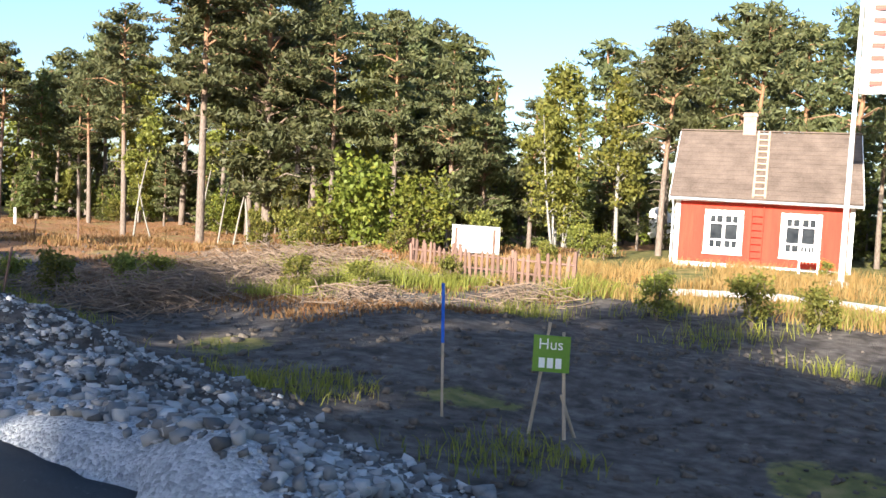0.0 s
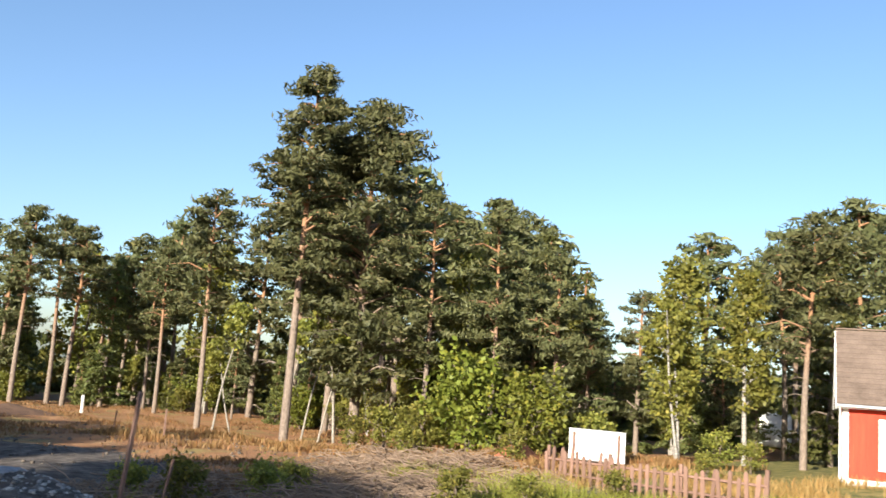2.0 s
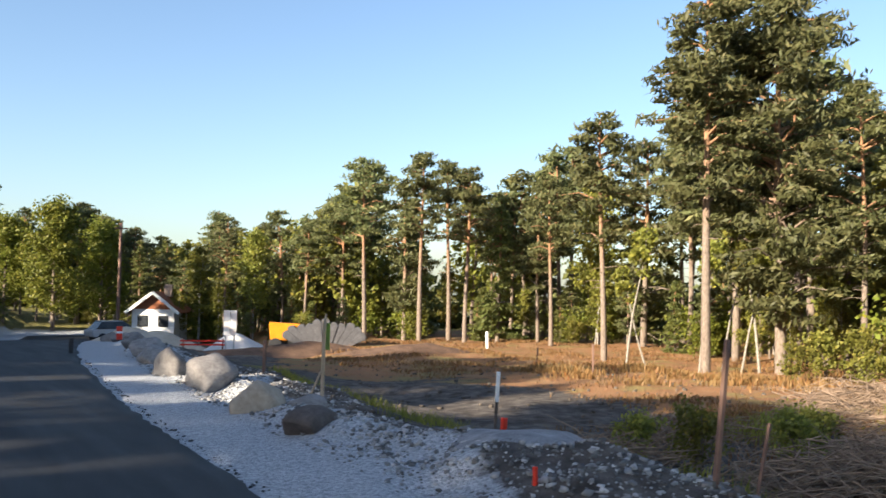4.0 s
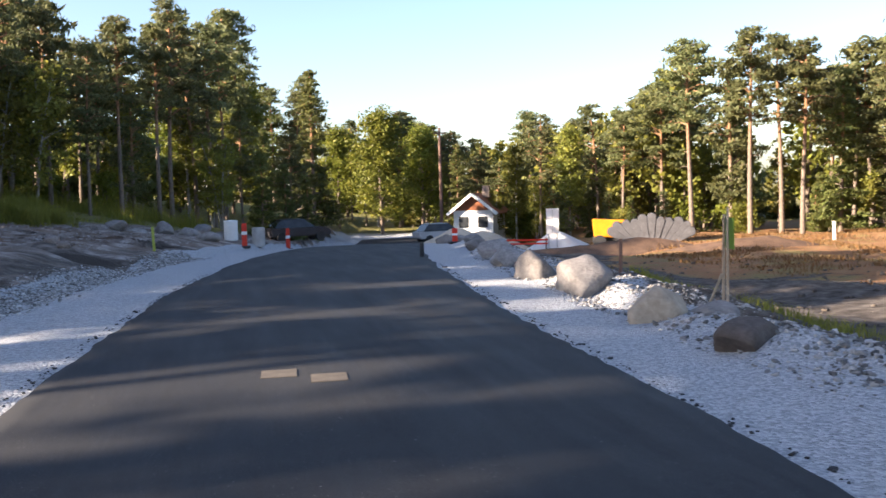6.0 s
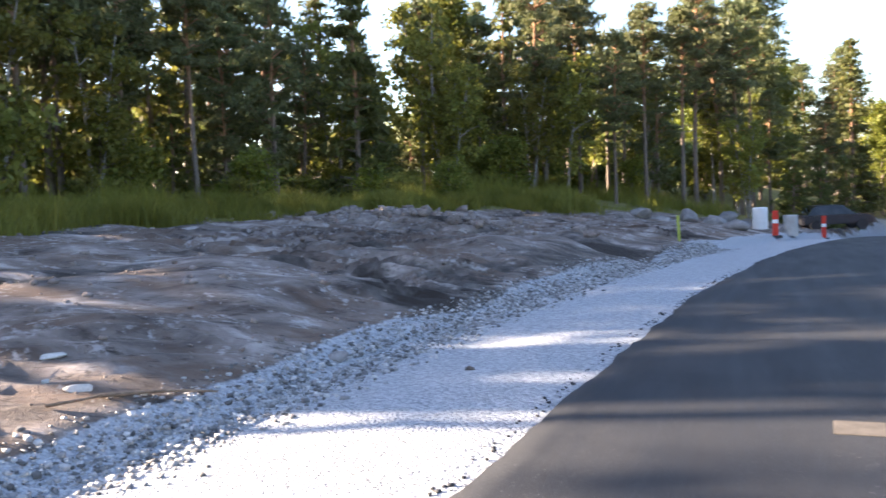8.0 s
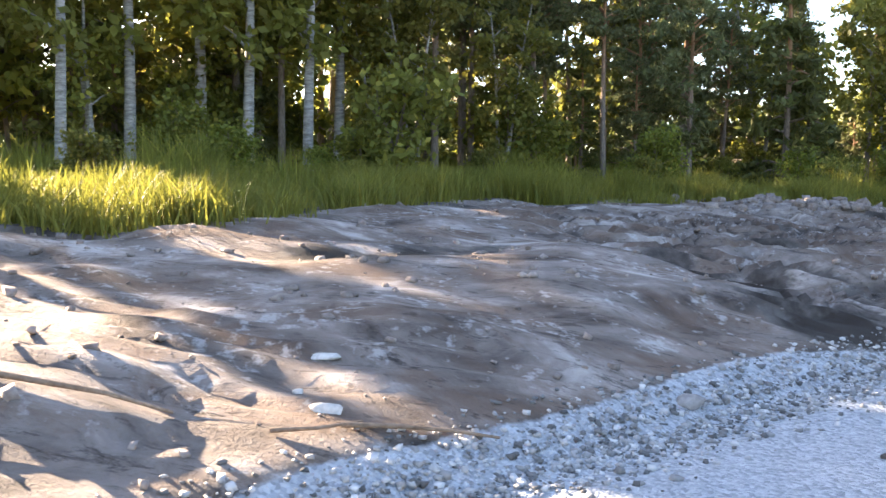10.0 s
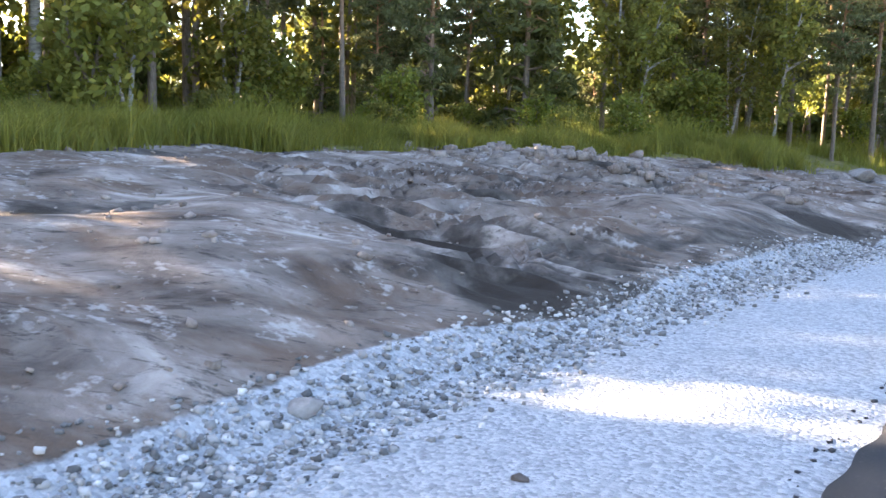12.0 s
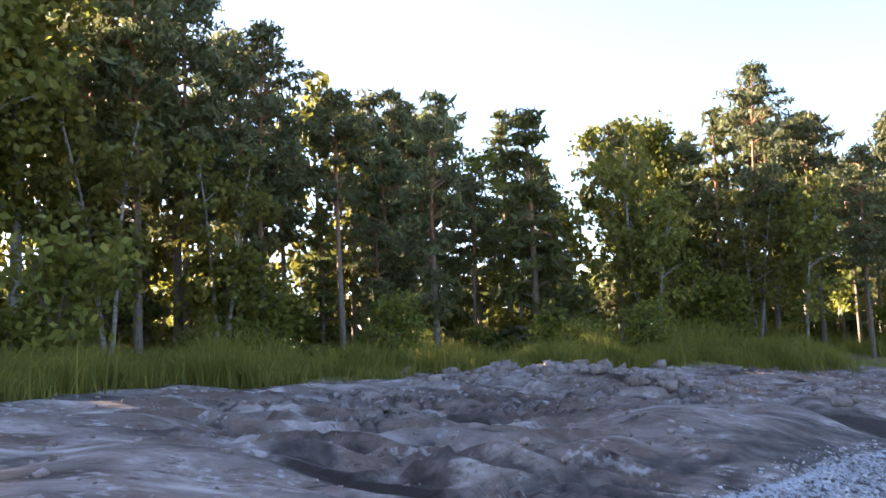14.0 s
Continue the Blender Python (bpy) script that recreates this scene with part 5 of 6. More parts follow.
def plot_sign(x, y, facing, h, lettered, label):
    z = height(x, y)
    ob = thing("plot_sign", pose(x, y, z, 0, 0, facing), label, "sign", "plot signs")
    bm = bmesh.new()
    box(bm, (0.40, 0.014, 0.40), (0.03, -0.03, h - 0.12), 0.004)
    panel = part("panel", bm, GREEN_SIGN, ob, "green painted panel")
    for a, b in (((-0.18, 0.06, -0.05), (0.0, 0, h + 0.22)), ((0.22, 0.0, -0.05), (0.15, 0, h + 0.12)), ((0.34, 0.22, -0.05), (0.16, 0.03, h * 0.45))):
        bm = bmesh.new()
        rod(bm, a, b, 0.021, 0.018, 6)
        part("leg", bm, PALE_WOOD, ob)
    if lettered:
        cu = bpy.data.curves.new("word", 'FONT')
        cu.body, cu.size, cu.extrude, cu.align_x = "Hus", 0.17, 0.002, 'CENTER'
        to = new("tmp_word", cu)
        bpy.context.view_layer.update()
        me = bpy.data.meshes.new_from_object(to.evaluated_get(bpy.context.evaluated_depsgraph_get()))
        bpy.data.objects.remove(to)
        me.materials.append(WHITE)
        part("word", me, None, panel, "white lettering", pose(0.02, -0.040, h - 0.07, 90, 0, 0))
        for i in range(3):
            bm = bmesh.new()
            box(bm, (0.065, 0.004, 0.11), (-0.07 + i * 0.09, -0.040, h - 0.22))
            part("bar", bm, WHITE, panel)


plot_sign(8.62, 4.05, 67 - 90 - 42 - 0, 1.05, True, "green plot sign with white lettering on wooden legs")
plot_sign(6.5, 19.85, 76, 1.2, False, "green plot sign on tall wooden legs, edge on")

# ---- boulders and heaps by the verge ----
boulder(3, 5.9, 23.1, 0.66, STONE, "large angular grey boulder on the rubble bank", (1.0, 0.85, 0.72), 0.3, 20)
boulder(5, 5.85, 25.6, 0.6, STONE, "angular grey boulder with a sheer side", (1.1, 0.8, 0.75), 0.3, 70)
boulder(7, 6.3, 28.6, 0.55, STONE, "grey boulder beside larger ones", (1.1, 0.9, 0.7), 0.3, 10)
boulder(8, 6.8, 31.6, 0.62, STONE, "dark grey boulder at the verge", (1.2, 0.8, 0.6), 0.3, 40)
boulder(10, 5.38, 19.5, 0.5, TAN_STONE, "rounded tan boulder catching the sun", (1.15, 0.8, 0.75), 0.3, 30, 0.16)
boulder(12, 5.95, 19.25, 0.42, STONE, "grey boulder in the shade of a tan one", (1.3, 0.8, 0.45), 0.3, 60, 0.2)
boulder(14, 5.1, 17.15, 0.42, DARK_STONE, "dark brown rounded boulder on the rubble", (1.15, 0.9, 0.68), 0.3, 0, 0.2)
boulder(16, 8.6, 16.4, 0.28, STONE, "small dark boulder in the dug ground", (1.2, 0.9, 0.6), 0.3, 50)
heap("sand_heap", 19.2, 60.5, 2.4, 2.2, 1.5, PALE_SAND, "pale cone of gravel on the building site", 6)
heap("sand_heap", 16.2, 63.0, 3.4, 2.2, 1.3, SAND, "wide heap of brown sand", 7)
heap("sand_heap", 12.6, 58.0, 2.4, 2.0, 1.0, SAND, "low heap of sand beside the road", 8)
heap("soil_heap", 17.8, 48.6, 5.5, 1.6, 0.75, SOIL, "long low bank of red-brown soil", 9)
heap("soil_heap", 23.5, 46.5, 5.0, 1.4, 0.6, SOIL, "long low bank of red-brown soil on the heath", 10)


# ---- the building site where the road ends ----
def far_house():
    x, y = 19.6, 80.5
    z = height(x, y)
    ob = thing("house", pose(x, y, z, 0, 0, -28), "small white house with a brown gable and white barge boards", "house")
    W, D, E_, R_ = 3.3, 5.0, 2.3, 3.6
    base = max(0.0, -2.35 - z)
    bm = bmesh.new()
    box(bm, (W, D, E_ + base), (0, D / 2, (E_ + base) / 2), 0.01)
    part("wall", bm, WHITE, ob)
    bm = bmesh.new()
    top = E_ + base
    vs = [[bm.verts.new(p) for p in ((-W / 2, yy, top), (W / 2, yy, top), (0, yy, top + R_ - E_))] for yy in (-0.02, D + 0.02)]
    bm.faces.new(vs[0])
    bm.faces.new(vs[1][::-1])
    for i in range(3):
        bm.faces.new((vs[0][i], vs[1][i], vs[1][(i + 1) % 3], vs[0][(i + 1) % 3]))
    bmesh.ops.recalc_face_normals(bm, faces=bm.faces)
    part("gable", bm, RUSTY_WOOD, ob, "brown boarded gable")
    sl = math.atan2(R_ - E_, W / 2)
    run = (W / 2 + 0.45) / math.cos(sl)
    for s in (-1, 1):
        bm = bmesh.new()
        box(bm, (run, D + 0.9, 0.09), (s * run / 2 * math.cos(sl), D / 2, top + R_ - E_ + 0.06 - run / 2 * math.sin(sl)), 0, Matrix.Rotation(s * sl, 4, 'Y'))
        roof = part("roof", bm, RUSTY_WOOD, ob, "reddish brown roof")
        bm = bmesh.new()
        box(bm, (run, 0.05, 0.24), (s * run / 2 * math.cos(sl), -0.47, top + R_ - E_ + 0.03 - run / 2 * math.sin(sl)), 0, Matrix.Rotation(s * sl, 4, 'Y'))
        part("barge_board", bm, WHITE, roof)
    for wx in (-0.8, 0.8):
        bm = bmesh.new()
        box(bm, (0.8, 0.04, 0.9), (wx, -0.025, base + 1.35), 0.005)
        part("window", bm, GLASS, ob)
    bm = bmesh.new()
    box(bm, (0.6, 0.5, 1.0), (0.6, D / 2, top + R_ - E_ + 0.2), 0.01)
    part("chimney", bm, BRICK, ob)


far_house()


def pipe_stack():
    x, y = 22.4, 54.2
    z = height(x, y)
    ob = thing("culvert_rings", pose(x, y, z, 0, 0, -25), "fan of grey corrugated pipe rings lying on the site", "pipes")
    for i in range(11):
        a = radians(-58 + i * 11.6)
        bm = bmesh.new()
        h = 1.55 + 0.12 * math.sin(i * 1.7)
        prof = [(-0.12, 0.1), (0.12, 0.1), (0.26, h - 0.16), (0.10, h), (-0.10, h), (-0.26, h - 0.16)]
        vs = [[bm.verts.new((px_, yy + 0.05 * math.sin(i), pz)) for px_, pz in prof] for yy in (-0.45, 0.45)]
        bm.faces.new(vs[0])
        bm.faces.new(vs[1][::-1])
        for k in range(6):
            bm.faces.new((vs[0][k], vs[1][k], vs[1][(k + 1) % 6], vs[0][(k + 1) % 6]))
        bmesh.ops.recalc_face_normals(bm, faces=bm.faces)
        bmesh.ops.bevel(bm, geom=bm.edges[:], offset=0.04, segments=2, affect='EDGES')
        part("ring", bm, GREY_PIPE, ob, "", Matrix.Translation((0.085 * (i - 5) * 2.4, 0, 0)) @ Matrix.Rotation(a, 4, 'Y'))


pipe_stack()


def dumper():
    x, y = 20.6, 55.6
    z = height(x, y)
    ob = thing("dumper", pose(x, y, z, 0, 0, -20), "yellow site dumper with dark wheels", "machine")
    bm = bmesh.new()
    prof = [(-0.85, 0.55), (0.75, 0.55), (0.95, 1.45), (-0.95, 1.55)]
    vs = [[bm.verts.new((a, s * 0.6, b)) for a, b in prof] for s in (-1, 1)]
    bm.faces.new(vs[0])
    bm.faces.new(vs[1][::-1])
    for k in range(4):
        bm.faces.new((vs[0][k], vs[1][k], vs[1][(k + 1) % 4], vs[0][(k + 1) % 4]))
    bmesh.ops.recalc_face_normals(bm, faces=bm.faces)
    bmesh.ops.bevel(bm, geom=bm.edges[:], offset=0.05, segments=2, affect='EDGES')
    part("skip", bm, YELLOW, ob)
    bm = bmesh.new()
    box(bm, (1.8, 0.8, 0.22), (0, 0, 0.42), 0.03)
    part("chassis", bm, DARK, ob)
    for sx in (-0.6, 0.6):
        for sy in (-0.62, 0.62):
            bm = bmesh.new()
            rod(bm, (sx, sy - 0.12, 0.34), (sx, sy + 0.12, 0.34), 0.34, 0.34, 16)
            part("wheel", bm, DARK, ob)


dumper()


def site_board():
    x, y = 18.3, 58.4
    z = height(x, y)
    ob = thing("site_board", pose(x, y, z, 0, 0, -22), "tall white site board on two posts", "sign")
    up = -1.0 - z
    for s in (-0.3, 0.3):
        bm = bmesh.new()
        box(bm, (0.36, 0.05, 1.45), (s * 0.62, 0, up + 0.7), 0.01)
        part("panel", bm, WHITE, ob)
        bm = bmesh.new()
        box(bm, (0.08, 0.08, up + 1.2), (s * 0.8, 0.07, (up + 1.2) / 2 - 0.05), 0.006)
        part("post", bm, METAL, ob)


site_board()


def barrier(x, y, turn):
    z = height(x, y)
    ob = thing("barrier", pose(x, y, z, 0, 0, turn), "orange-red plank barrier on the building site", "barrier", "barriers")
    for s in (-1.1, 1.1):
        bm = bmesh.new()
        box(bm, (0.08, 0.08, 0.9), (s, 0, 0.42), 0.006)
        part("post", bm, GREY_WOOD, ob)
    for k in (0.5, 0.72):
        bm = bmesh.new()
        box(bm, (2.6, 0.03, 0.10), (0, -0.06, k), 0.004)
        part("plank", bm, ORANGE_RED, ob)


barrier(17.0, 59.2, -20)


def marker_post(x, y, h, label):
    ob = thing("marker_post", (x, y, height(x, y)), label, "traffic marker", "red markers")
    bm = bmesh.new()
    box(bm, (0.22, 0.07, h), (0, 0, h / 2), 0.02)
    part("blade", bm, ORANGE_RED, ob)
    bm = bmesh.new()
    box(bm, (0.5, 0.4, 0.1), (0, 0, 0.03), 0.02)
    part("foot", bm, DARK, ob)
    bm = bmesh.new()
    box(bm, (0.226, 0.076, h * 0.14), (0, 0, h * 0.6))
    part("reflective_band", bm, WHITE, ob)


marker_post(0.85, 49.0, 1.05, "red upright road marker at the gravel's edge")
marker_post(3.4, 60.5, 1.2, "red upright road marker beyond the crest")
marker_post(8.9, 44.0, 0.6, "red upright road marker beside the boulders")


def barrel(x, y, mat, label):
    bm = bmesh.new()
    r_ = [(0.0, 0.28), (0.03, 0.30), (0.30, 0.30), (0.32, 0.315), (0.34, 0.30), (0.60, 0.30), (0.62, 0.315), (0.64, 0.30), (0.87, 0.30), (0.90, 0.28)]
    rings = [[bm.verts.new((q * math.cos(a), q * math.sin(a), zz)) for a in [i * math.tau / 16 for i in range(16)]] for zz, q in r_]
    for a, b in zip(rings, rings[1:]):
        for i in range(16):
            bm.faces.new((a[i], a[(i + 1) % 16], b[(i + 1) % 16], b[i]))
    bm.faces.new(rings[-1])
    bm.faces.new(rings[0][::-1])
    ob = part("barrel", bm, mat, None, label, (x, y, height(x, y)))
    tagged(ob, label, "barrel", "barrels")


barrel(1.55, 52.6, CONCRETE, "pale grey barrel standing at the roadside")
barrel(0.3, 50.6, WHITE, "white barrel standing at the roadside")


def car(x, y, turn, paint, label):
    z = height(x, y)
    ob = thing("car", pose(x, y, z + 0.02, 0, 0, turn), label, "car", "parked cars")
    bm = bmesh.new()
    prof = [(-2.0, 0.35), (-2.05, 0.85), (-1.2, 0.95), (1.35, 0.92), (2.0, 0.75), (2.05, 0.35)]
    vs = [[bm.verts.new((a, s * 0.82, b)) for a, b in prof] for s in (-1, 1)]
    bm.faces.new(vs[0])
    bm.faces.new(vs[1][::-1])
    for k in range(6):
        bm.faces.new((vs[0][k], vs[1][k], vs[1][(k + 1) % 6], vs[0][(k + 1) % 6]))
    bmesh.ops.recalc_face_normals(bm, faces=bm.faces)
    bmesh.ops.bevel(bm, geom=bm.edges[:], offset=0.08, segments=2, affect='EDGES')
    part("body", bm, paint, ob)
    bm = bmesh.new()
    prof = [(-1.75, 0.9), (-1.3, 1.4), (0.3, 1.42), (1.0, 0.9)]
    vs = [[bm.verts.new((a, s * (0.78 if b < 1 else 0.62), b)) for a, b in prof] for s in (-1, 1)]
    bm.faces.new(vs[0])
    bm.faces.new(vs[1][::-1])
    for k in range(4):
        bm.faces.new((vs[0][k], vs[1][k], vs[1][(k + 1) % 4], vs[0][(k + 1) % 4]))
    bmesh.ops.recalc_face_normals(bm, faces=bm.faces)
    part("cabin", bm, GLASS, ob)
    bm = bmesh.new()
    box(bm, (1.55, 1.2, 0.04), (-0.5, 0, 1.43), 0.015)
    part("roof", bm, paint, ob)
    for sx in (-1.3, 1.3):
        for sy in (-0.78, 0.78):
            bm = bmesh.new()
            rod(bm, (sx, sy - 0.1, 0.31), (sx, sy + 0.1, 0.31), 0.31, 0.31, 16)
            part("wheel", bm, DARK, ob)


car(4.5, 68.5, 15, CAR_DARK, "dark car parked beyond the crest of the road")
car(15.4, 74.0, 10, CAR_LIGHT, "silver car parked beyond the crest of the road")


def utility_pole():
    x, y = 15.9, 76.0
    z = height(x, y)
    ob = thing("utility_pole", (x, y, z), "grey wooden utility pole with a cross arm", "pole")
    bm = bmesh.new()
    rod(bm, (0, 0, -0.1), (0, 0, 8.6), 0.14, 0.10, 12)
    part("pole", bm, GREY_WOOD, ob)
    bm = bmesh.new()
    box(bm, (0.9, 0.09, 0.1), (0, -0.1, 8.2), 0.01)
    part("cross_arm", bm, GREY_WOOD, ob)


utility_pole()
for i, (bx, by, bs) in enumerate(((-0.6, 47.2, 0.5), (-1.5, 49.5, 0.62), (-2.6, 52.0, 0.7), (-0.4, 54.0, 0.55), (-3.6, 49.0, 0.45), (-1.2, 58, 0.8), (-4.6, 51.0, 0.6), (9.4, 47.5, 0.6), (10.6, 50.5, 0.7), (8.2, 38.6, 0.5), (7.4, 35.2, 0.5))):
    boulder(30 + i, bx, by, bs, STONE, "grey blasted stone beside the road", (1.2, 0.9, 0.6), 0.28, i * 47)

# ---- small stones and wood on the outcrop ----
boulder(60, -5.0, 16.85, 0.10, PALE_STONE, "small white stone on the bare rock", (1.5, 0.6, 0.5), 0.3, 30, name="stone")
boulder(61, -5.35, 16.9, 0.05, PALE_STONE, "small white stone beside another one", (1.0, 0.9, 0.7), 0.3, 80, name="stone")
boulder(62, -5.75, 17.4, 0.11, PALE_STONE, "flat pale stone on the bare rock", (1.5, 0.7, 0.3), 0.3, 20, name="stone")
boulder(63, -12.4, 19.9, 0.2, PALE_STONE, "white stone at the edge of the grass", (1.3, 0.8, 0.6), 0.3, 60, name="stone")
boulder(64, -12.7, 19.3, 0.24, PALE_STONE, "white stone beside a smaller one", (1.2, 0.8, 0.7), 0.3, 10, name="stone")
boulder(65, -4.05, 19.5, 0.12, STONE, "rounded grey stone in the gravel shoulder", (1.2, 0.9, 0.6), 0.3, 20, 0.16, name="stone")
boulder(66, -17.0, 39.5, 0.42, PALE_STONE, "pale flat stone lying in the grass", (1.6, 0.8, 0.35), 0.2, 70, name="stone")
boulder(67, -2.6, 19.4, 0.05, DARK_STONE, "small dark stone on the gravel", (1.2, 0.9, 0.7), 0.3, 20, name="stone")


def loose_branch(pts, rad, label):
    p_ = np.array([(x, y, height(x, y) + dz) for x, y, dz in pts])
    v, f = tubes([(p_ - p_[0], np.linspace(rad, rad * 0.5, len(p_)))], 8)
    ob = part("branch", smooth(np_mesh("branch", v, f)), TWIG, None, label, tuple(p_[0]))
    tagged(ob, label, "branch", "fallen branches")


loose_branch([(-4.72, 16.75, 0.03), (-4.55, 17.05, 0.04), (-4.38, 17.32, 0.05), (-4.22, 17.58, 0.06)], 0.018, "peeled pale branch lying on the rock")
loose_branch([(-4.85, 16.35, 0.02), (-4.72, 16.6, 0.05), (-4.7, 16.9, 0.03)], 0.016, "crooked piece of root on the rock")
loose_branch([(-5.9, 15.2, 0.02), (-5.5, 15.7, 0.05), (-5.3, 16.0, 0.02)], 0.02, "thin dry twig on the soil")

SOIL_DUST = grained("dusty_asphalt", (0.06, 0.052, 0.044), (0.125, 0.108, 0.09), 6, 60, 0.95, 0.4, 0.005)
# two dusty patches on the asphalt
for qx, qy in ((0.62, 17.4), (1.03, 17.08)):
    bm = bmesh.new()
    box(bm, (0.31, 0.33, 0.008), (0, 0, 0), 0.002)
    tagged(part("road_patch", bm, SOIL_DUST, None, "", pose(qx, qy, float(road_height(qy)) + 0.033, 0, 0, -4)), "pale dusty square patch on the asphalt", "road patch", "road patches")


# ---- loose stone, grass and brush ----
def stones(name, xy, size, mat, label, seed):
    """Angular stones, each a jittered box of twelve triangles, lying on the ground."""
    r = np.random.RandomState(seed)
    n = len(xy)
    cube = np.array([(x, y, z) for x in (-1, 1) for y in (-1, 1) for z in (-1, 1)], float)
    quads = np.array([(0, 1, 3, 2), (4, 6, 7, 5), (0, 4, 5, 1), (2, 3, 7, 6), (0, 2, 6, 4), (1, 5, 7, 3)])
    size = np.asarray(size).reshape(n, 1, 1)
    v = (cube[None] + r.uniform(-0.45, 0.45, (n, 8, 3))) * size * r.uniform(0.55, 1.0, (n, 1, 3)) * np.array([1, 1, 0.7])
    a, b = r.uniform(0, 6.28, n), r.uniform(-0.6, 0.6, n)
    ca, sa, cb, sb = np.cos(a)[:, None], np.sin(a)[:, None], np.cos(b)[:, None], np.sin(b)[:, None]
    x, y, z = v[..., 0], v[..., 1] * cb - v[..., 2] * sb, v[..., 1] * sb + v[..., 2] * cb
    x, y = x * ca - y * sa, x * sa + y * ca
    z = z + ground_height(xy[:, 0], xy[:, 1])[:, None] + 0.25 * size[:, 0]
    v = np.stack([x + xy[:, :1], y + xy[:, 1:2], z], -1).reshape(-1, 3)
    f = (quads[None] + 8 * np.arange(n)[:, None, None]).reshape(-1, 4)
    ob = part(name, np_mesh(name, v, f), mat, None, label)
    return tagged(ob, label, "stones", kind="stuff")


def rubble_material(name, tone):
    m, n, l, b = material(name, 0.9, 0.3)
    geo = n.new("ShaderNodeNewGeometry")
    v = coords(n, l)
    g = noise_tex(n, l, v, 30, 4)
    c = ramp(n, l, geo.outputs["Random Per Island"], [(q, (g * tone, g * tone * 0.985, g * tone * 0.97)) for q, g in ((0.0, 0.09), (0.45, 0.26), (0.8, 0.42), (1.0, 0.62))])
    c = mix(n, l, math_node(n, l, 'MULTIPLY', g, 0.4), c, (0.5, 0.48, 0.45), 'OVERLAY')
    l.new(c, b.inputs["Base Color"])
    bump(n, l, b, g, 0.5, 0.01)
    return m


RUBBLE = rubble_material("crushed_stone", 1.0)
BLAST = rubble_material("blasted_rock", 0.82)
GRAVEL_GREY = grained("grey_crushed_stone", (0.12, 0.12, 0.125), (0.36, 0.36, 0.37), 4, 45, 0.95, 0.8, 0.03)
CLOD = grained("soil_clods", (0.04, 0.032, 0.026), (0.16, 0.135, 0.11), 3, 30, 0.95, 0.5, 0.01)
rs = np.random.RandomState(77)
ny_ = rs.uniform(10, 40, 15000)
nd_ = np.clip(rs.normal(2.5, 0.24, 15000), 0.5, 3.1)
stones("verge_stones", np.stack([road_mid(ny_) - HALF - nd_, ny_], 1), (0.008 + 0.022 * rs.random((15000, 1, 1)) ** 2.5)[:, 0], RUBBLE, "loose crushed grey stone along the gravel shoulder", 1)
ny_ = 1.5 + 32 * rs.random(18000) ** 1.5
nd_ = 1.1 + 3.3 * rs.beta(1.6, 1.6, 18000) - np.interp(ny_, [0, 2.8, 5.6, 11], [2.2, 1.5, 0.9, 0.0])
keep = nd_ > 0.25
stones("rubble", np.stack([road_mid(ny_) + HALF + nd_, ny_], 1)[keep], ((0.011 + (0.026 + 0.026 * (1 - step(7, 11, ny_))) * rs.random(18000) ** 3.2)[keep]), BLAST, "grey blasted rubble along the bank", 2)
ex_, ey_ = np.concatenate([rs.uniform(4.8, 24, 2600), rs.uniform(6, 17, 2600)]), np.concatenate([rs.uniform(0, 40, 2600), rs.uniform(-1, 15, 2600)])
stones("clods", np.stack([ex_ + 0.12 * ey_, ey_], 1), (0.012 + 0.06 * rs.random((5200, 1, 1)) ** 4)[:, 0], CLOD, "clods and stones on the dug soil", 3)
BROWN_ROCK = grained("brown_broken_rock", (0.09, 0.065, 0.05), (0.40, 0.34, 0.30), 2, 20, 0.92, 0.6, 0.02)
wx_, wy_ = rs.normal(-9.8, 2.4, 420), rs.normal(36.2, 1.3, 420)
stones("rock_debris", np.stack([wx_, wy_], 1), (0.03 + 0.15 * rs.random((420, 1, 1)) ** 3)[:, 0], BROWN_ROCK, "broken rock debris on the outcrop", 4)
wx_, wy_ = rs.uniform(-16, -4.5, 1500), rs.uniform(14, 48, 1500)
stones("rock_chips", np.stack([wx_, wy_], 1), (0.012 + 0.05 * rs.random((1500, 1, 1)) ** 3)[:, 0], BROWN_ROCK, "chips and pebbles scattered on the outcrop", 5)
dx_, dy_ = rs.uniform(-1.4, 1.4, 500), rs.uniform(11, 30, 500)
ed = np.where(rs.random(500) < 0.5, -HALF - 0.05 - 0.12 * rs.random(500), HALF + 0.05 + 0.12 * rs.random(500))
stones("asphalt_crumbs", np.stack([road_mid(dy_) + ed, dy_], 1), (0.006 + 0.014 * rs.random((500, 1, 1)) ** 2)[:, 0], DARK, "crumbs of asphalt along the ragged edge", 6)


heap("gravel_heap", 6.9, 15.0, 1.3, 1.1, 0.32, GRAVEL_GREY, "low heap of crushed grey stone on the dug ground", 12)


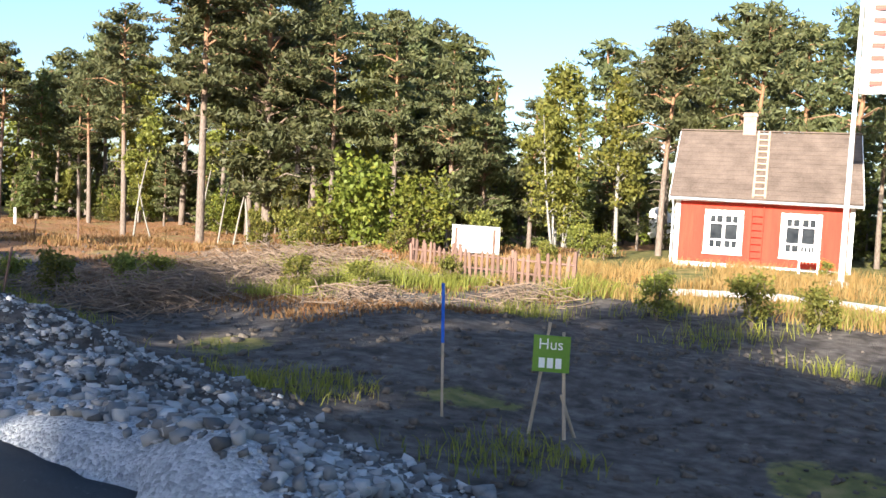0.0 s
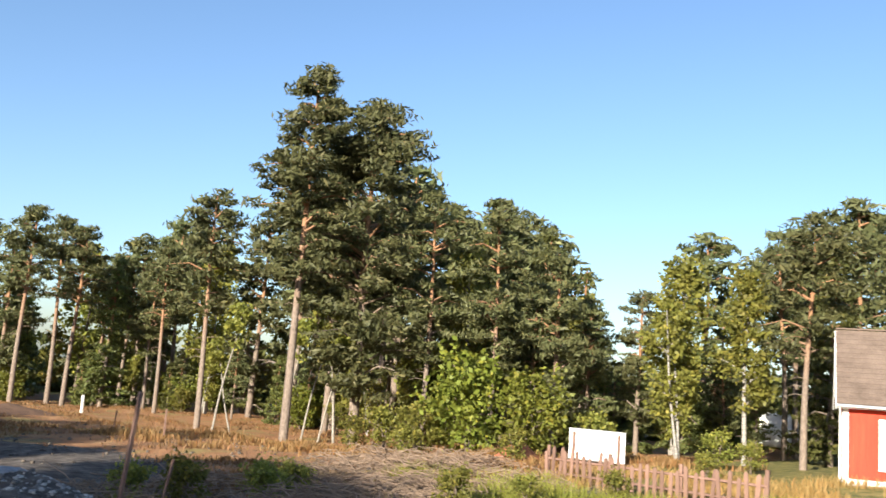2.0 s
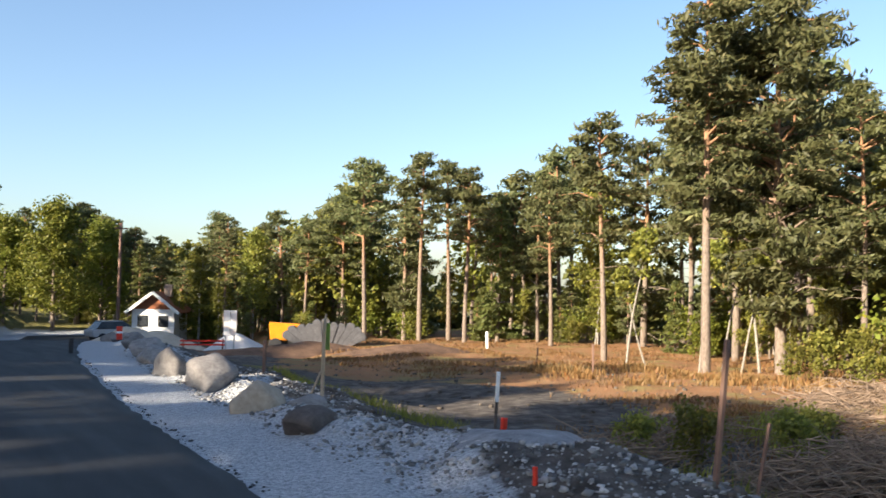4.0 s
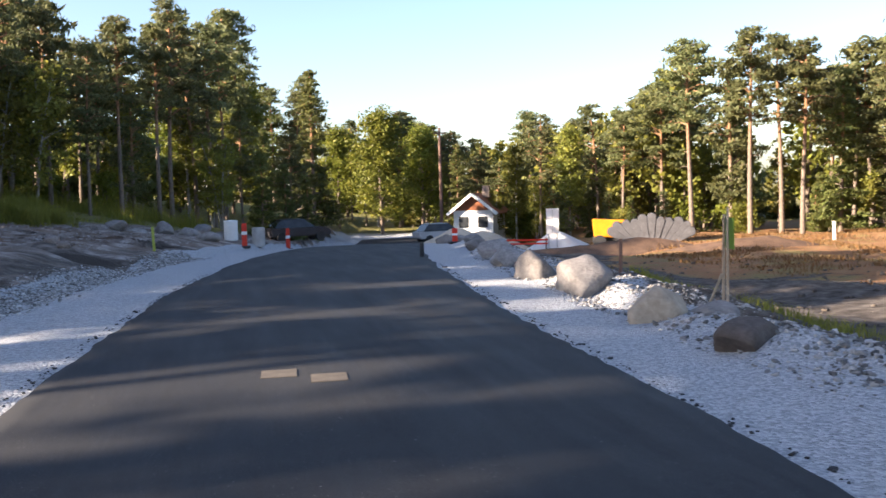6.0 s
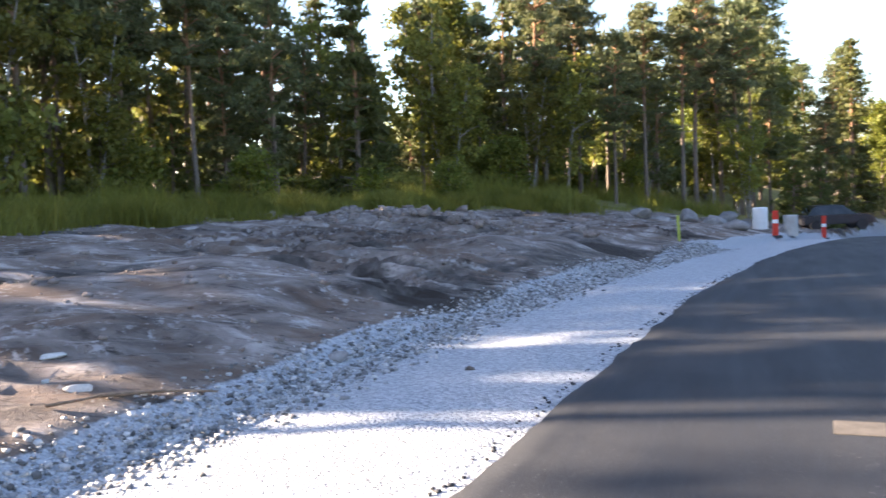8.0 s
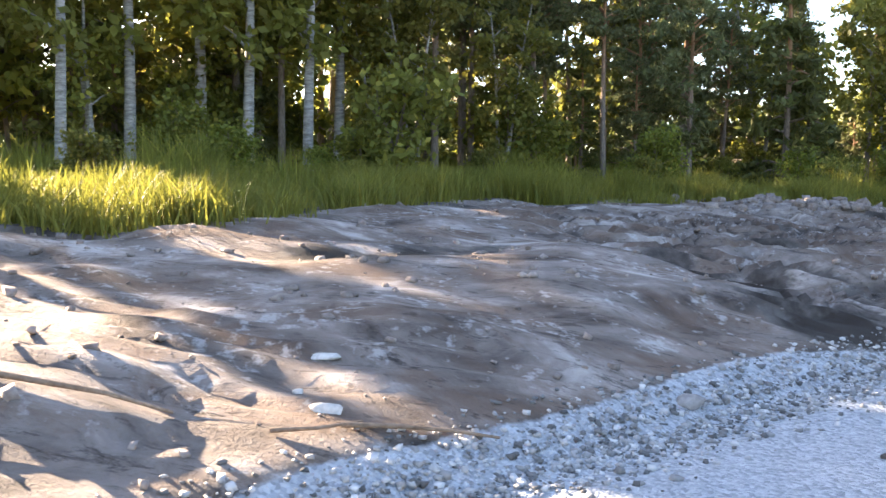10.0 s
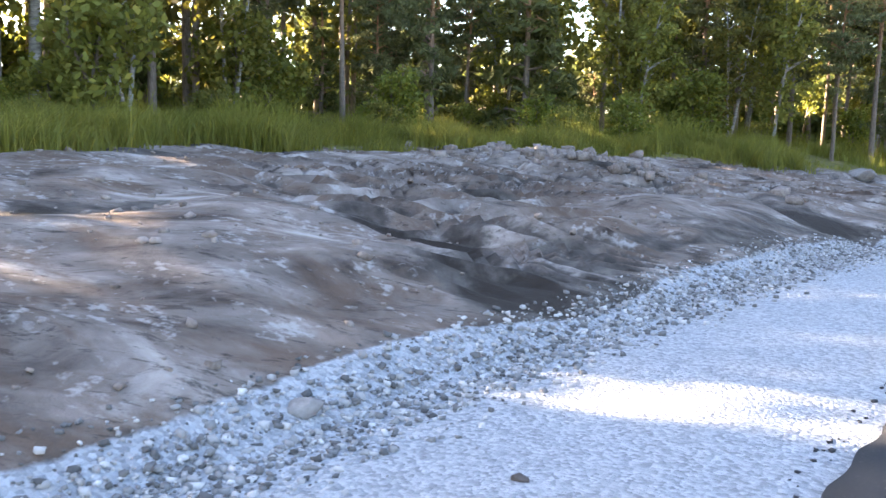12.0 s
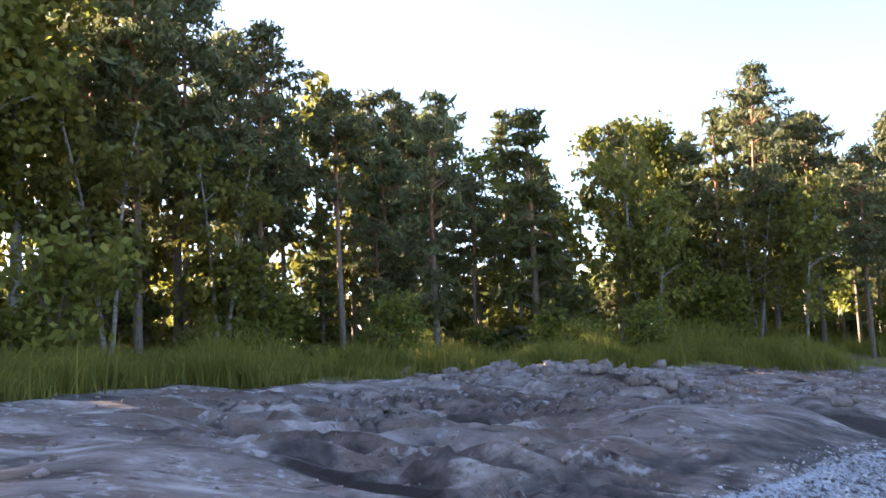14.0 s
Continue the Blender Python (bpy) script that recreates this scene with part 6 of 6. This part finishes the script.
def blades(name, xy, tall, mat, label, seed, wide=0.02, bend=0.35, kind="grass"):
    """Grass or weed blades: two-piece bent strips."""
    r = np.random.RandomState(seed)
    n = len(xy)
    h = tall * r.uniform(0.5, 1.15, n)
    a, b = r.uniform(0, 6.28, n), r.uniform(0, 6.28, n)
    w = wide * r.uniform(0.6, 1.5, n)
    u = np.stack([np.cos(a), np.sin(a), 0 * a], 1) * w[:, None]
    lean = np.stack([np.cos(b), np.sin(b), 0 * b], 1) * (h * bend * r.random(n))[:, None]
    base = np.stack([xy[:, 0], xy[:, 1], ground_height(xy[:, 0], xy[:, 1]) - 0.02], 1)
    mid = base + lean * 0.35 + np.stack([0 * h, 0 * h, h * 0.6], 1)
    tip = base + lean + np.stack([0 * h, 0 * h, h], 1)
    v = np.stack([base - u, base + u, mid + u * 0.75, mid - u * 0.75, tip + u * 0.15, tip - u * 0.15], 1).reshape(-1, 3)
    i = 6 * np.arange(n)[:, None]
    f = np.concatenate([i + [0, 1, 2, 3], i + [3, 2, 4, 5]], 0)
    ob = part(name, np_mesh(name, v, f), mat, None, label)
    return tagged(ob, label, kind, kind="stuff")


def scatter(seed, n, x0, x1, y0, y1, keep_if, patch=0.0):
    r = np.random.RandomState(seed)
    x, y = r.uniform(x0, x1, n), r.uniform(y0, y1, n)
    k = keep_if(x, y) & (wavy(x * 1.4, y * 1.4, W_EDGE) + 0.5 * wavy(x, y, W_MID) + r.normal(0, 0.4, n) > patch)
    return np.stack([x[k], y[k]], 1)


def d_west(x, y):
    return outcrop(road_mid(y) - x - HALF, y)


def d_east(x, y):
    return x - road_mid(y) - HALF


g1 = scatter(1, 330000, -30, 2, 12, 64, lambda x, y: (d_west(x, y) + 0.9 * wavy(x, y, W_EDGE) > 16.6) & (road_mid(y) - x - HALF < 27))
blades("tall_grass", g1, np.clip(0.50 + 0.30 * wavy(g1[:, 0], g1[:, 1], W_MID) + 0.34 * wavy(g1[:, 0], g1[:, 1], W_LUMP), 0.10, 1.3), GRASS, "tall green and yellowing grass at the wood's edge", 1, 0.010, 0.7)
tr = np.random.RandomState(61)
ty_ = tr.uniform(15, 50, 110)
te_ = np.interp(ty_, [16, 20, 25, 30, 37, 47, 54], [10.6, 11.4, 13.6, 16.0, 14.0, 10.8, 8.6])
tx_ = road_mid(ty_) - HALF - te_ - tr.uniform(-0.9, 2.2, 110)
tx_, ty_ = np.repeat(tx_, 420) + tr.normal(0, 0.34, 46200), np.repeat(ty_, 420) + tr.normal(0, 0.34, 46200)
blades("tussocks", np.stack([tx_, ty_], 1), np.repeat(tr.uniform(0.35, 0.8, 110), 420), GRASS, "bright tussocks of yellow-green grass at the rock's edge", 8, 0.011, 1.0)
g2 = scatter(2, 60000, 4, 14, 0, 30, lambda x, y: (np.abs(d_east(x, y) - 5.3 + np.interp(y, [0, 2.8, 5.6, 11], [1.8, 1.3, 0.8, 0.0])) < 1.0), 0.35)
blades("ditch_grass", g2, np.full(len(g2), 0.22), GRASS, "low green grass in the ditch below the rubble", 2, 0.007, 0.8)
g3 = scatter(3, 60000, 19, 36, -6, 17, lambda x, y: (d_east(x, y) > 18) & (x + 0.24 * y < 33.2) & (np.abs(x - 24.9 + 0.25 * (y - 4)) > 0.7), -0.3)
blades("meadow", g3, np.full(len(g3), 0.34), DRY, "dry yellow meadow grass before the cottage", 3, 0.011, 0.7)
g4 = scatter(4, 70000, 16, 44, 17, 62, lambda x, y: d_east(x, y) > 9, 0.5)
blades("heath", g4, 0.15 + 0.06 * wavy(g4[:, 0], g4[:, 1], W_MID), DRY, "dry reddish heather and yellow weeds on the heath", 4, 0.02, 0.8, "heath")
g5 = scatter(5, 30000, 20, 36, 14, 36, lambda x, y: d_east(x, y) > 14, 0.5)
blades("weeds", g5, 0.26 + 0.1 * wavy(g5[:, 0], g5[:, 1], W_LUMP), DRY, "dry yellow weeds below the tall pines", 5, 0.025, 0.5, "weeds")

g6 = scatter(6, 60000, 12, 23, -4, 19, lambda x, y: (x > 15.2 + 0.12 * y - 3.2 * step(9, 14, y)), 0.5)
blades("rank_weeds", g6, 0.34 + 0.16 * wavy(g6[:, 0], g6[:, 1], W_MID), GRASS, "rank dark weeds along the edge of the dug ground", 6, 0.009, 0.8, "weeds")
g7 = scatter(7, 30000, 10, 24, 9, 22, lambda x, y: d_east(x, y) > 8.5, 0.3)
blades("dry_litter", g7, np.full(len(g7), 0.16), DRY, "dry weeds and litter round the brush heaps", 7, 0.014, 1.2, "weeds")


def brush(x, y, rx, ry, h, n, seed, label):
    """A heap of cut branches lying across one another."""
    r = np.random.RandomState(seed)
    paths = []
    for i in range(n):
        cx, cy = x + rx * r.normal(0, 0.5), y + ry * r.normal(0, 0.5)
        a, ln = r.uniform(0, 6.28), r.uniform(0.5, 1.6)
        fall_off = max(0.1, 1 - (((cx - x) / (rx * 1.3)) ** 2 + ((cy - y) / (ry * 1.3)) ** 2))
        cz = height(cx, cy) + h * fall_off * r.random()
        d = np.array([np.cos(a), np.sin(a), r.uniform(-0.25, 0.45)]) * ln / 2
        k = r.normal(0, 0.12, 3)
        paths.append((np.array([[cx, cy, cz] - d, [cx, cy, cz] + k, [cx, cy, cz] + d]), np.array([0.012, 0.008, 0.003]) * r.uniform(0.5, 1.5)))
    v, f = tubes(paths, 4)
    ob = part("brushwood", np_mesh("brushwood", v, f), TWIG, None, label)
    tagged(ob, label, "brushwood", "brush heaps", "stuff")


for i, (bx, by, brx, bry, bh, bn) in enumerate(((11.8, 14.7, 2.0, 1.2, 0.7, 520), (14.3, 15.4, 2.2, 1.2, 0.6, 520), (17.2, 16.2, 2.2, 1.3, 0.6, 480), (20.0, 15.0, 1.6, 1.2, 0.5, 170), (15.0, 11.5, 2.0, 1.0, 0.4, 160), (19.0, 10.0, 1.6, 1.2, 0.5, 140), (10.0, 17.2, 1.6, 1.0, 0.5, 120), (24.6, 22.5, 2.2, 1.6, 0.4, 130), (20.4, 18.2, 1.8, 1.2, 0.7, 260), (22.0, 21.2, 2.0, 1.2, 0.6, 220), (18.0, 19.4, 1.6, 1.2, 0.6, 220), (24.2, 19.6, 1.8, 1.2, 0.6, 200), (13.0, 19.0, 2.0, 1.2, 0.5, 200))):
    brush(bx, by, brx, bry, bh, bn, 100 + i, "heap of cut dry branches on the dug ground")
for i, (bx, by, bs) in enumerate(((18.6, 6.4, 0.45), (19.4, 4.6, 0.5), (20.2, 3.4, 0.42), (12.4, 16.0, 0.42), (11.2, 16.8, 0.45), (13.6, 16.6, 0.4), (10.5, 17.4, 0.36), (16.0, 14.4, 0.42), (17.2, 13.4, 0.36), (20.6, 13.0, 0.36), (26.5, 13.0, 0.4), (28.2, 27.6, 0.6), (27.2, 24.4, 0.5), (29.2, 21.0, 0.55), (33.8, 15.2, 0.6), (32.6, 13.6, 0.45), (35.5, 20.8, 0.8), (30.9, 5.2, 0.26))):
    plant(BUSHES[1], bx, by, bs, i * 53, 0, "low weedy shrub on the open ground")
plant(BUSHES[1], -18.0, 29.2, 1.3, 20, 0, "sunlit yellow-green shrub in the tall grass")
plant(BUSHES[1], -19.0, 28.6, 0.7, 120, 0, "yellow-green shrub in the tall grass")
rg = random.Random(19)
for i in range(26):
    yy = rg.uniform(20, 56)
    end = float(np.interp(yy, [20, 25, 30, 37, 47, 54, 70], [11.4, 13.6, 16.0, 14.0, 10.8, 8.6, 6.5]))
    xx = float(road_mid(yy)) - HALF - end - rg.uniform(2.0, 6.0)
    plant(BUSHES[1] if i % 3 else BUSHES[0], xx, yy, rg.uniform(0.3, 0.62), rg.uniform(0, 360), 0, "low shrub in the tall grass at the wood's edge")
